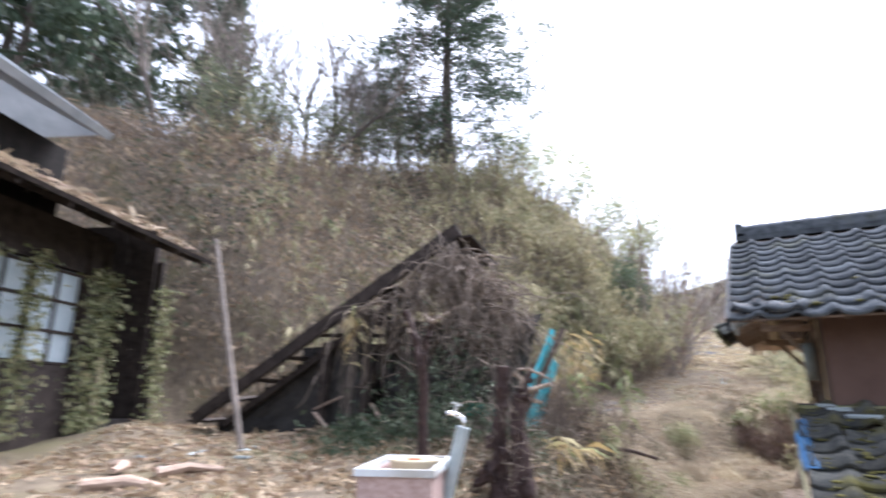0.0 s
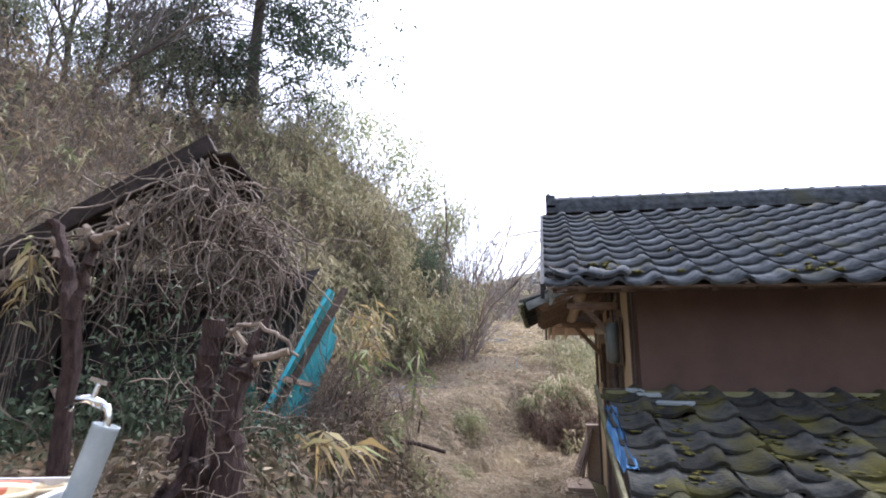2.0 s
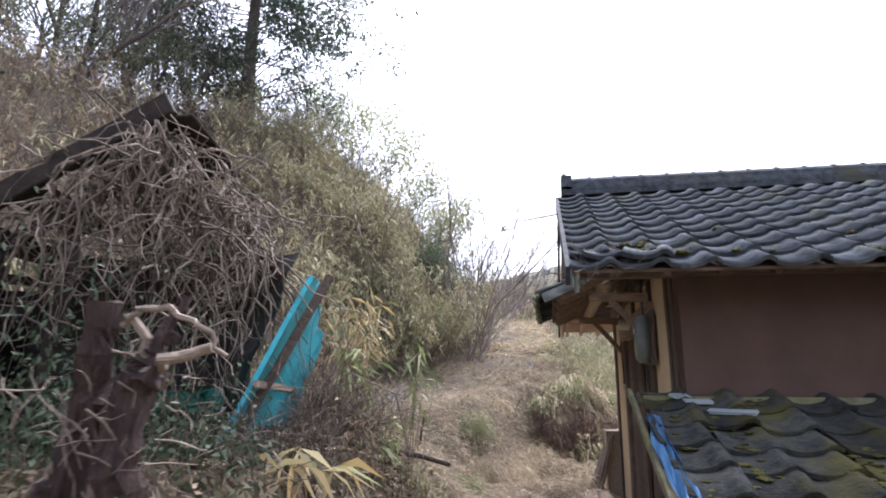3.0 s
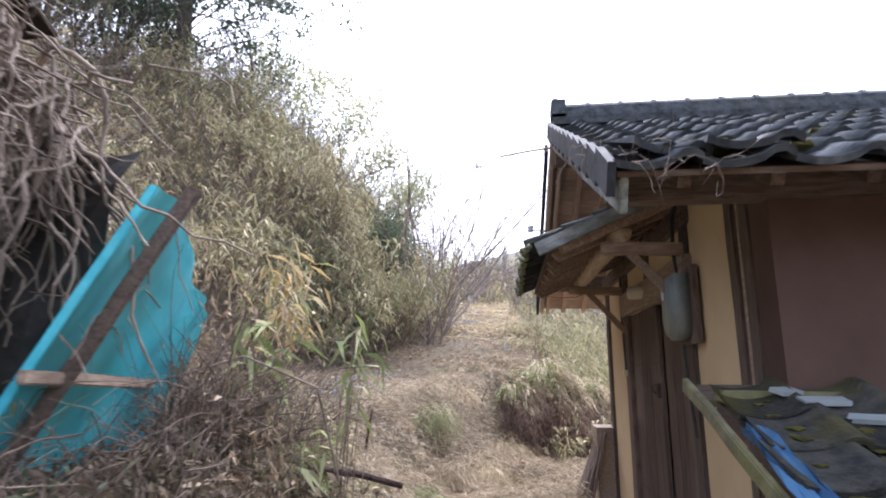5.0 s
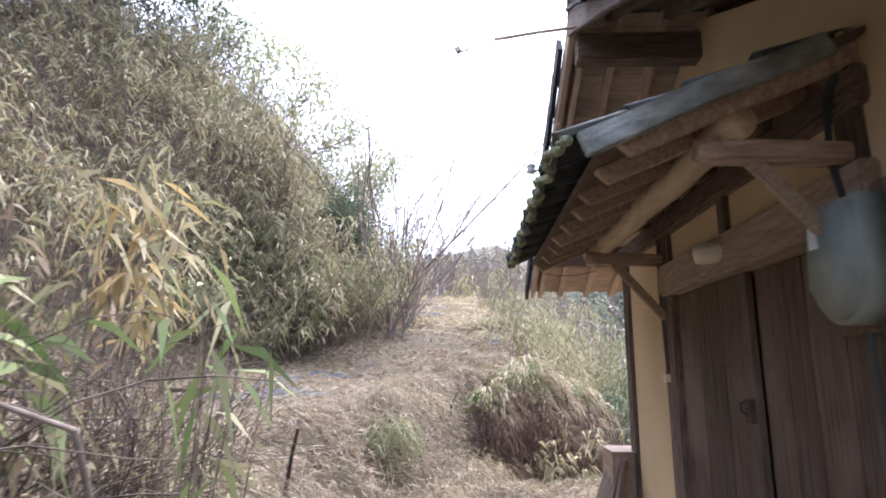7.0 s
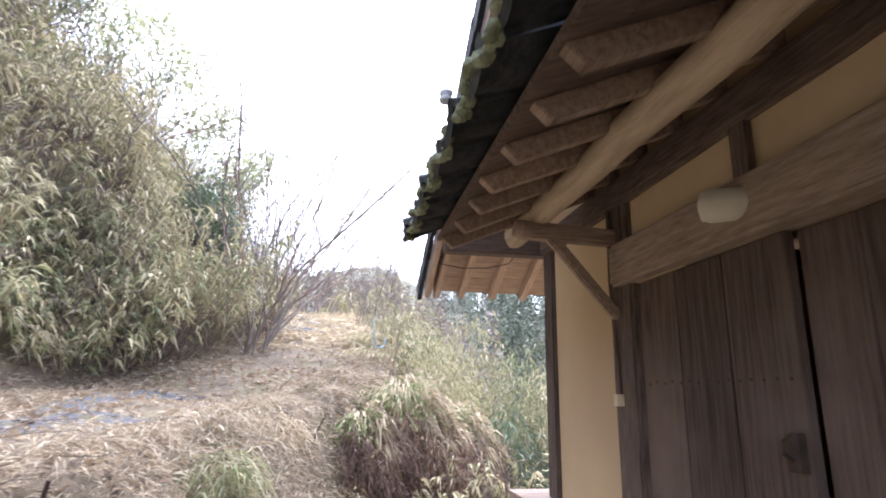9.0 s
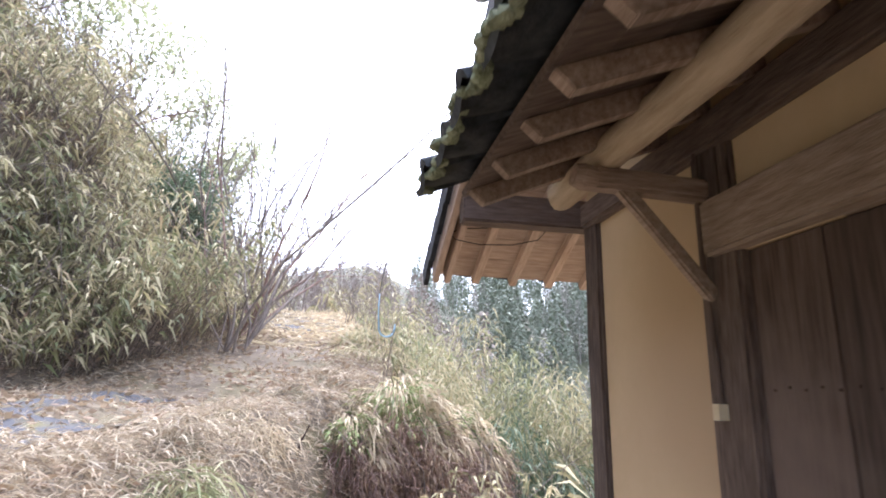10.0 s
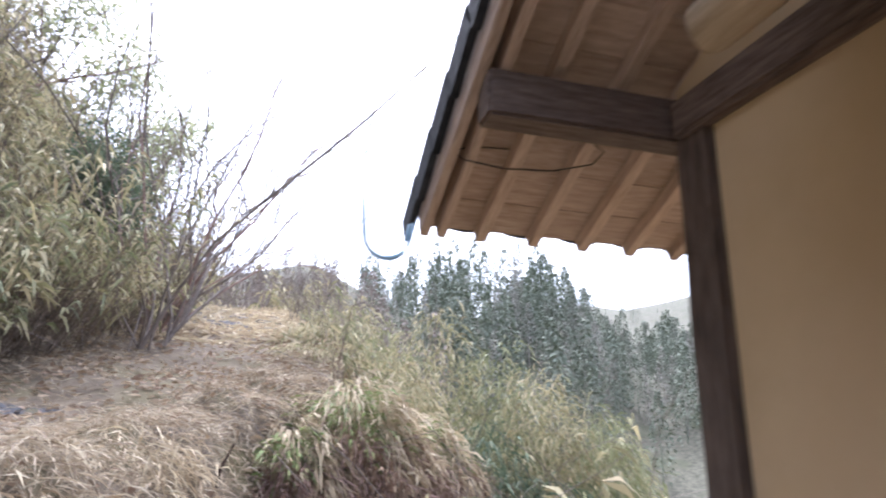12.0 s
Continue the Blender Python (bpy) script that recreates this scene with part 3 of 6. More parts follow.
ob = part("verge_board", slab(P1 - P0 - 0.01, P1 - P0 + 0.02, -0.02, plen * 0.86, -0.055, 0.025, 0.004, wobble=0.018, cuts=12), M_BARGE, pent, "broken flaking verge board")
ob.matrix_world = m_p
part("log_purlin", tube([(-0.37, 1.06 + 0.25 * i, 2.245 + 0.006 * math.sin(i * 2.0)) for i in range(10)], 0.058, 14, rough=0.12), M_LOG, pent, "round peeled log purlin", True)
for y in (DOOR1 + 0.03, DOOR0 - 0.05):
    bm = beam((0.0, y, 2.15), (-0.43, y, 2.16), 0.07, 0.075, 0.012)
    tube([(-0.41, y, 2.16), (-0.46, y, 2.165), (-0.49, y, 2.17)], [0.04, 0.045, 0.036], 12, bm)
    part("bracket_arm", bm, M_PALEWOOD_X, pent)
    part("bracket_brace", beam((-0.02, y, 1.79), (-0.33, y, 2.14), 0.04, 0.05, 0.008), M_PALEWOOD, pent)
bm = bmesh.new()
rm = random.Random(3)
for i in range(260):
    yy = rm.uniform(P0, P1)
    c = m_p @ Vector((P1 - yy, -0.07 + rm.uniform(-0.012, 0.03) * rm.random(), 0.035 + 0.02 * math.sin(yy * 23)))
    bmesh.ops.create_icosphere(bm, subdivisions=1, radius=rm.uniform(0.008, 0.024), matrix=Matrix.Translation(c) @ Matrix.Diagonal((1, 1.2, 0.8, 1)))
part("moss", bm, M_MOSSGREY, pent, "grey-green moss cushions along the eave")

lean = thing("lean_to_roof", "low mossy pantile lean-to roof with broken edge tiles", "lean-to roof", kind="structure")
LZ, LS, LV = 1.335, 0.36, -0.30
LE = -1.55
m_l = axes((LV, LE, LZ + LS * LE), (1, 0, 0), (0, 1, LS))
llen = -LE * math.sqrt(1 + LS ** 2)
lay_tiles(lean, me_moss, m_l @ pose(0, -0.05, 0.01), 18, 7, 0.272, 0.236, rt, jitter=2.6)
ob = part("deck", slab(0.03, 5.0, 0.0, llen, -0.05, -0.005, 0.004), M_DARKWOOD_X, lean)
ob.matrix_world = m_l
part("top_board", slab(LV + 0.02, 4.6, -0.10, -0.004, LZ - 0.01, LZ + 0.035, 0.006, wobble=0.01, cuts=8), M_MOSSWOOD, lean, "mossy flashing board against the wall")
ob = part("verge_board", slab(-0.045, -0.02, -0.05, llen + 0.19, -0.045, 0.015, 0.005, wobble=0.012, cuts=6), M_MOSSWOOD, lean, "mossy verge board")
ob.matrix_world = m_l
for y0, y1, z0 in ((0.01, 0.1, 1.325), (0.104, 0.19, 1.335)):
    part("side_board", slab(LV - 0.01, -0.026, y0, y1, z0 - 0.02, z0 + 0.005, 0.004, wobble=0.008, cuts=4), M_MOSSWOOD, lean, "mossy board beside the wall corner")
part("side_board", slab(LV + 0.02, -0.026, 0.192, 0.212, 1.30, 1.385, 0.004, wobble=0.004, cuts=3), M_DARKWOOD_X, lean, "dark board closing the lean-to")
bm = bmesh.new()
bmesh.ops.create_grid(bm, x_segments=14, y_segments=10, size=0.5)
for v in bm.verts:
    v.co = Vector((v.co.x * (0.1 + 0.08 * noise.noise(v.co * 3)) + 0.02, v.co.y * 0.9 + 0.85, 0.05 + 0.05 * noise.noise(v.co * 6)))
ob = part("sheet", bm, M_BLUE, lean, "torn blue plastic sheet")
ob.matrix_world = m_l
bm = bmesh.new()
for i in range(1500):
    u, v = rm.uniform(0.1, 4.5), rm.uniform(0, llen)
    if noise.noise(Vector((u * 1.3, v * 1.3, 3))) > -0.05:
        c = m_l @ Vector((u, v, 0.045))
        bmesh.ops.create_icosphere(bm, subdivisions=1, radius=rm.uniform(0.008, 0.03), matrix=Matrix.Translation(c) @ Matrix.Diagonal((1.4, 1.4, 0.35, 1)))
part("moss", bm, M_MOSS, lean, "yellow-green moss cushions on the tiles")
for x in (LV + 0.1, 2.0, 4.2):
    part("post", slab(x, x + 0.09, LE + 0.05, LE + 0.14, -0.1, LZ + LS * LE - 0.04, 0.008), M_DARKWOOD, lean)


# ---- plants: makers ----
R = np.random.default_rng(11)


def unit(v):
    return v / np.maximum(np.linalg.norm(v, axis=-1, keepdims=True), 1e-9)


def blades(base, way, length, width, droop=0.35):
    """Leaf-shaped quads: base point, direction, length, width. Returns verts and faces."""
    n = len(base)
    way = unit(way)
    side = unit(np.cross(way, R.normal(size=(n, 3))))
    length, width = np.broadcast_to(length, n)[:, None], np.broadcast_to(width, n)[:, None]
    mid = base + way * length * 0.45
    tip = base + way * length
    tip[:, 2] -= (length * droop)[:, 0] * R.uniform(0.3, 1.0, n)
    v = np.stack([base, mid + side * width * 0.5, tip, mid - side * width * 0.5], 1)
    return v.reshape(-1, 3), np.arange(4 * n).reshape(n, 4)


def sticks(p0, p1, r0, r1, sides=3):
    """Tapered prisms from p0 to p1."""
    p0, p1 = np.asarray(p0, float), np.asarray(p1, float)
    n = len(p0)
    d = unit(p1 - p0)
    ref = np.where(np.abs(d[:, 2:3]) < 0.9, np.array([[0, 0, 1.0]]), np.array([[1.0, 0, 0]]))
    x = unit(np.cross(d, ref))
    y = np.cross(d, x)
    k = np.arange(sides) * math.tau / sides
    off = x[:, None] * np.cos(k)[None, :, None] + y[:, None] * np.sin(k)[None, :, None]
    r0, r1 = np.broadcast_to(r0, n), np.broadcast_to(r1, n)
    a = p0[:, None] + off * r0[:, None, None]
    b = p1[:, None] + off * r1[:, None, None]
    v = np.concatenate([a, b], 1).reshape(-1, 3)
    j = np.arange(sides)
    q = np.stack([j, (j + 1) % sides, (j + 1) % sides + sides, j + sides], 1)
    f = (np.arange(n)[:, None, None] * 2 * sides + q[None]).reshape(-1, 4)
    return v, f


def curls(p, way, length, bends, r, sag=0.0, wild=0.5, sides=3):
    """Wandering stems: chains of prisms."""
    V, F, c = [], [], 0
    seg = (np.broadcast_to(length, len(p)) / bends)[:, None]
    way = unit(way)
    rr = np.broadcast_to(r, len(p))
    for i in range(bends):
        q = p + way * seg
        v, f = sticks(p, q, rr * (1 - 0.7 * i / bends), rr * (1 - 0.7 * (i + 1) / bends), sides)
        V.append(v)
        F.append(f + c)
        c += len(v)
        p = q
        way = unit(way + R.normal(size=way.shape) * wild + np.array([[0, 0, -sag]]))
    return np.concatenate(V), np.concatenate(F)


def merge(*vf):
    V, F, c = [], [], 0
    for v, f in vf:
        V.append(v)
        F.append(f + c)
        c += len(v)
    return np.concatenate(V), np.concatenate(F)


def grow(rng, base, way, length, radius, depth, spread=0.7, lift=0.15, kids=3, taper=0.72, out=None, wander=0.16):
    """Branch segments of a bare tree: lists of (p0, p1, r0, r1)."""
    out = [] if out is None else out
    p, d = Vector(base), Vector(way).normalized()
    n = 4 if depth > 1 else 3
    r = radius
    for i in range(n):
        d = (d + Vector((rng.gauss(0, wander), rng.gauss(0, wander), rng.gauss(0, wander) + lift * 0.3))).normalized()
        q = p + d * length / n
        r2 = r * (0.86 if depth > 0 else 0.65)
        out.append((p[:], q[:], r, r2))
        p, r = q, r2
        if depth > 0 and i >= 1:
            for _ in range(kids - 1 if i < n - 1 else kids):
                a = Vector((rng.gauss(0, 1), rng.gauss(0, 1), rng.gauss(0, 0.6)))
                dd = (d + (a - a.dot(d) * d).normalized() * spread * rng.uniform(0.6, 1.3) + Vector((0, 0, lift))).normalized()
                grow(rng, p, dd, length * taper * rng.uniform(0.6, 1.05), r * 0.68, depth - 1, spread, lift, kids, taper, out, wander)
    return out


def segs_mesh(segs, sides=4):
    s = np.array([(*a, *b, r0, r1) for a, b, r0, r1 in segs])
    return sticks(s[:, :3], s[:, 3:6], s[:, 6], s[:, 7], sides)


def bare_tree(name, label, base, way, length, radius, depth, seed, mat, kids=2, spread=0.7, lift=0.15, taper=0.72, leaf=None, wander=0.16, group=""):
    rng = random.Random(seed)
    t = thing(name, label, "tree" if "tree" in name else "shrub", base, group)
    segs = grow(rng, (0, 0, -0.15), way, length, radius, depth, spread, lift, kids, taper, wander=wander)
    big = [s for s in segs if s[2] > radius * 0.55]
    small = [s for s in segs if s[2] <= radius * 0.55]
    joined("trunk", *segs_mesh(big, 7), mat, "", "", t, "")
    joined("crown", *segs_mesh(small, 3), M_TWIG if leaf is None else mat, "bare thin branches", "", t, "stuff")
    if leaf:
        mat_l, n, size, low = leaf
        pts = np.array([s[1] for s in segs if s[2] < radius * 0.4])
        pick = pts[R.integers(0, len(pts), n)] + R.normal(0, 0.3, (n, 3))
        v, f = blades(pick, R.normal(size=(n, 3)) + np.array([[0, 0, low]]), R.uniform(0.6, 1.3, n) * size, size * 0.45)
        joined("foliage", v, f, mat_l, "clumped leaves", "", t, "stuff")
    return t


def on_ground(x, y):
    return np.stack([x, y, rough_height(x, y)], -1)


def scatter(n, x0, x1, y0, y1, test):
    """Random places on the ground where test(x, y) is above a random number."""
    x, y = R.uniform(x0, x1, n), R.uniform(y0, y1, n)
    k = test(x, y) > R.random(n)
    return x[k], y[k]


def patch(x, y, s=1.0, o=0.0):
    """A smooth patchy field between 0 and 1."""
    return 0.5 + 0.25 * (np.sin(x * 1.1 * s + 1.3 * np.sin(y * 0.7 * s + o) + o) + np.sin(y * 0.9 * s + 1.7 * np.sin(x * 0.6 * s - o) + 2 * o))


def road_x(y):
    return np.interp(y, [3.5, 5, 6.0, 7.5, 10, 11.3, 14, 18, 21, 26, 34], [-4.3, -3.7, -3.3, -2.8, -1.95, -1.7, -2.0, -2.7, -3.1, -3.9, -3.5])


def house_clear(x, y):
    """False inside the ruined house, the gate house and the shed."""
    a = math.radians(29.65)
    u = (x + 0.42) * math.cos(a) + (y + 6.0) * math.sin(a)
    w = -(x + 0.42) * math.sin(a) + (y + 6.0) * math.cos(a)
    return ~((u < -3.9) & (w < 9.6)) & ~((x > -0.35) & (y > -2) & (y < 4.2)) & ~((x > -6.0) & (x < -2.3) & (y > -1.0) & (y < 1.4))


# ---- hillside growth ----
def hill(x, y):
    return ((x < foot(y) - np.interp(y, [1, 4, 7.5, 9.5, 14], [0.0, 0.7, 0.6, 0.0, -0.15]) + 0.3 * np.sin(y * 2.3) * np.sin(y * 0.9)) & house_clear(x, y)).astype(float)


def sasa(name, n, region, test, mat, tall, leaf, per, label, lean=0.5):
    x, y = scatter(n, *region, test)
    g = on_ground(x, y)
    k = len(x)
    h = R.uniform(0.5, 1.0, k) * tall * (0.25 + 1.4 * patch(x, y, 1.9, 2.0) * (0.5 + patch(x, y, 4.3, 5.0)))
    way = unit(np.stack([R.normal(lean, 0.35, k), R.normal(-0.25, 0.35, k), np.full(k, 1.25)], -1))
    top = g + way * h[:, None]
    a = sticks(g, top, 0.005, 0.002)
    # leaves sit in drooping fans at the tips, a few lower on the stem
    t = 1.0 - 0.5 * R.random((k, per)) ** 2.5
    b = (g[:, None] + (top - g)[:, None] * t[..., None]).reshape(-1, 3)
    m = len(b)
    turn = (R.uniform(0, math.tau, (k, 1)) + R.normal(0, 1.0, (k, per))).ravel()
    d = np.stack([0.9 * np.cos(turn) + 0.35, 0.9 * np.sin(turn) - 0.3, R.normal(-0.25, 0.4, m)], -1)
    size = np.repeat(R.uniform(0.6, 1.3, k), per) * R.uniform(0.75, 1.2, m)
    lv = blades(b, d, size * leaf, size * leaf * 0.17, 0.75)
    joined(name, *lv, mat, label, "undergrowth")
    return joined(name + "_stems", *a, M_VINE, "thin dry bamboo grass stems", "undergrowth")


green_side = lambda x, y: hill(x, y) * np.clip(0.06 + 1.2 * smooth(-9.5, -5.0, x + 0.25 * (y - 6)), 0, 1)
brown_side = lambda x, y: hill(x, y) * np.clip(1.15 - 1.0 * smooth(-10.5, -5.5, x + 0.25 * (y - 6)) + 0.45 * (patch(x, y, 0.9, 9.0) > 0.6), 0.1, 1)
near_w = lambda x, y: np.clip(1.25 - (np.hypot(x + 1, y) - 6) / 16, 0.22, 1)
sasa("bamboo_grass", 26000, (-12, -3, 1, 21), lambda x, y: green_side(x, y) * near_w(x, y) * (0.3 + 0.7 * patch(x, y)), L_SASA, 1.25, 0.19, 8, "dense yellow-green bamboo grass over the hillside")
sasa("green_bamboo_grass", 14000, (-12, -3, 1, 21), lambda x, y: green_side(x, y) * near_w(x, y) * (patch(x, y, 0.8, 4.0) > 0.55), L_GREEN, 1.15, 0.19, 8, "greener patches of bamboo grass on the hillside")
sasa("far_bamboo_grass", 6000, (-26, 2, 16, 46), lambda x, y: hill(x, y) * 0.8, L_SASA, 1.7, 0.42, 7, "pale bamboo grass further up the slope")
sasa("hilltop_grass", 3600, (-32, -9, -8, 26), lambda x, y: hill(x, y) * 0.9, L_BROWN, 0.8, 0.2, 7, "dry grass and brush near the hilltop")
sasa("far_scrub", 4200, (-30, 9, 25, 62), lambda x, y: (np.abs(x - road_x(y)) > 1.4).astype(float), L_SASA, 2.0, 0.5, 6, "pale scrub where the track leaves the view", 0.0)
# dead vines and brambles on the brown part
x, y = scatter(15000, -17, -3, -7, 14, lambda x, y: brown_side(x, y) * 0.9)
g = on_ground(x, y)
n = len(x)
joined("dead_vine_thicket", *curls(g, np.stack([R.normal(0.4, 0.6, n), R.normal(-0.3, 0.6, n), np.full(n, 1.0)], -1), R.uniform(0.7, 2.0, n), 5, R.uniform(0.003, 0.008, n), 0.35, 0.45), M_VINE,
       "tangled brown dead vines over the slope", "undergrowth")
x, y = scatter(42000, -17, -3, -7, 14, lambda x, y: brown_side(x, y))
g = on_ground(x, y)
n = len(x)
g[:, 2] += R.uniform(0.05, 1.25, n) * (0.4 + 0.8 * patch(x, y, 1.6, 2.0))
joined("dead_leaves", *blades(g, R.normal(size=(n, 3)) + np.array([[0.3, -0.2, -0.5]]), R.uniform(0.08, 0.2, n), R.uniform(0.03, 0.06, n)), L_BROWN, "withered brown leaves hanging on the vines", "undergrowth")
x, y = scatter(11000, -15, -3.4, -3, 9, lambda x, y: hill(x, y) * (patch(x, y, 1.1, 7.0) > 0.66))
g = on_ground(x, y)
n = len(x)
g[:, 2] += R.uniform(0.05, 1.0, n)
joined("ivy", *blades(g, R.normal(size=(n, 3)), R.uniform(0.07, 0.14, n), R.uniform(0.05, 0.09, n)), L_EVER, "patches of dark green ivy and evergreen leaves", "undergrowth")
# grey brushwood all over
x, y = scatter(7800, -16, -2.8, -6, 26, lambda x, y: hill(x, y) * 0.75)
g = on_ground(x, y)
n = len(x)
joined("brushwood", *curls(g, np.stack([R.normal(0.25, 0.5, n), R.normal(-0.2, 0.5, n), np.full(n, 1.2)], -1), R.uniform(0.9, 2.7, n), 5, R.uniform(0.004, 0.010, n), 0.08, 0.3), M_TWIG,
       "grey leafless brushwood", "undergrowth")

# ---- ground litter ----
def open_ground(x, y):
    return ((x > foot(y) - 1.6) & house_clear(x, y)).astype(float)


bank = lambda x, y: open_ground(x, y) * np.clip(0.3 + 0.9 * ((x > road_x(y) + 0.8) & (y > 1.5)) - 0.24 * ((np.abs(x - road_x(y)) < 0.9) & (y > 4)), 0, 1) * (x < 3.2)
x, y = scatter(190000, -5.5, 1.2, 0.5, 12, lambda x, y: bank(x, y) * np.clip(1.3 - (y - 3) / 9, 0.2, 1))
g = on_ground(x, y)
n = len(x)
g[:, 2] += R.uniform(0.0, 0.10, n) * (0.4 + 1.2 * patch(x, y, 2.3, 1.0))
joined("straw", *blades(g, np.stack([R.normal(0.35, 0.8, n), R.normal(-0.5, 0.8, n), R.normal(-0.1, 0.28, n)], -1), R.uniform(0.05, 0.2, n), R.uniform(0.004, 0.011, n), 0.3), L_LITTER, "mown pale straw and bamboo litter on the bank", "ground litter")
x, y = scatter(70000, -8, 1, -5.5, 13, lambda x, y: open_ground(x, y) * (0.3 + 0.7 * patch(x, y, 1.7, 3.0)) * np.where((np.abs(x - road_x(y)) < 0.5) & (y > 4), 0.6, 1.0))
g = on_ground(x, y)
n = len(x)
g[:, 2] += 0.012
joined("leaf_litter", *blades(g, np.stack([R.normal(size=n), R.normal(size=n), R.normal(0.1, 0.15, n)], -1), R.uniform(0.05, 0.13, n), R.uniform(0.02, 0.05, n), 0.1), L_BROWN, "fallen brown leaves", "ground litter")
x, y = scatter(15000, -5, 3, 11, 26, lambda x, y: open_ground(x, y) * 0.8)
g = on_ground(x, y)
n = len(x)
g[:, 2] += 0.02
joined("far_litter", *blades(g, np.stack([R.normal(size=n), R.normal(size=n), R.normal(0.1, 0.2, n)], -1), R.uniform(0.15, 0.4, n), R.uniform(0.02, 0.06, n), 0.1), L_STRAW, "dry litter along the track", "ground litter")
# the old asphalt shows through in places
bm = bmesh.new()
ys = np.linspace(3.6, 27, 100)
rows = []
for yy in ys:
    c = float(road_x(yy))
    w = 0.75 + 0.25 * math.sin(yy * 1.9) + 0.15 * math.sin(yy * 5.1)
    rows.append([bm.verts.new((c + w * s, yy, float(rough_height(c + w * s, yy)) + (0.02 if (5.0 < yy < 7.9 or 14 < yy < 24) and patch(c + w * s, yy, 1.5, 0.6) > 0.42 else -0.06))) for s in np.linspace(-1, 1, 11)])
for a, b in zip(rows, rows[1:]):
    for i in range(10):
        bm.faces.new((a[i], a[i + 1], b[i + 1], b[i]))
tagged(part("road", bm, M_ASPHALT, smooth=True), "old grey asphalt track, half buried in litter", "road", "", "structure")

# ---- the slope right of the track ----
right = lambda x, y: ((x > np.maximum(road_x(y) + 1.1, -0.6 + 0 * x)) & (y > 6.2) & house_clear(x, y)).astype(float)
sasa("slope_bamboo_grass", 4200, (-1.4, 6, 6.4, 22), lambda x, y: right(x, y) * (0.35 + 0.65 * patch(x, y, 1.2, 1.0)), L_SASA, 0.5, 0.16, 8, "pale bamboo grass on the slope beside the track", 0.1)
sasa("slope_green_grass", 2200, (-1.2, 8, 6.4, 26), lambda x, y: right(x, y) * (patch(x, y, 1.0, 5.0) > 0.5), L_GREEN, 0.5, 0.16, 8, "green bamboo grass on the slope beside the track", 0.1)
sasa("valley_brush", 6000, (1, 26, 7, 48), lambda x, y: right(x, y) * 0.9, L_SASA, 1.5, 0.36, 6, "pale brush falling to the valley", 0.0)
x, y = scatter(5500, -1.2, 20, 6.6, 36, lambda x, y: right(x, y) * 0.8)
g = on_ground(x, y)
n = len(x)
joined("slope_brushwood", *curls(g, np.stack([R.normal(0.0, 0.5, n), R.normal(-0.1, 0.5, n), np.full(n, 1.2)], -1), R.uniform(0.8, 2.6, n), 4, R.uniform(0.003, 0.008, n), 0.15, 0.3), M_TWIG,
       "leafless twigs on the slope", "undergrowth")


def grass_mound(at, size, n, mat, label, leaf=0.3, rise=0.62, wide=1.0, low=0.4):
    """A drooping clump of dead bamboo grass."""
    a = R.uniform(0, math.tau, n)
    r = np.sqrt(R.random(n)) * size
    h = size * rise * np.sqrt(np.clip(1 - (r / size) ** 2, 0, 1)) * R.uniform(low, 1.05, n)
    p = np.stack([at[0] + r * np.cos(a), at[1] + r * np.sin(a), at[2] + h], -1)
    d = np.stack([np.cos(a) * 0.45 + R.normal(0, 0.6, n), np.sin(a) * 0.45 - 0.15 + R.normal(0, 0.6, n), R.normal(-0.35, 0.4, n)], -1)
    p += R.normal(0, 0.07, (n, 3))
    return joined("grass_clump", *blades(p, d, R.uniform(0.5, 1.2, n) * leaf, R.uniform(0.006, 0.014, n) * wide, 0.7), mat, label, "grass clump")


for gx0, gy0, sz, n, mt in ((-1.5, 5.2, 0.4, 1500, L_STRAW), (-1.35, 6.0, 0.45, 1700, L_LITTER), (-0.95, 6.9, 0.45, 1900, L_FACE), (-1.25, 6.5, 0.4, 1500, L_STRAW), (-1.9, 4.4, 0.35, 1000, L_LITTER), (-2.1, 5.0, 0.3, 800, L_GREEN), (-2.3, 5.6, 0.28, 700, L_LITTER), (-1.9, 6.3, 0.3, 800, L_STRAW), (-1.0, 7.5, 0.4, 1200, L_STRAW), (-1.7, 3.6, 0.3, 800, L_LITTER), (-2.0, 3.2, 0.25, 600, L_GREEN)):
    grass_mound((gx0, gy0, float(height(gx0, gy0)) - 0.12), sz, n, mt, "low tuft of green bamboo grass on the bank" if mt is L_GREEN else "low tuft of dry litter and grass on the bank", 0.22, 0.5)


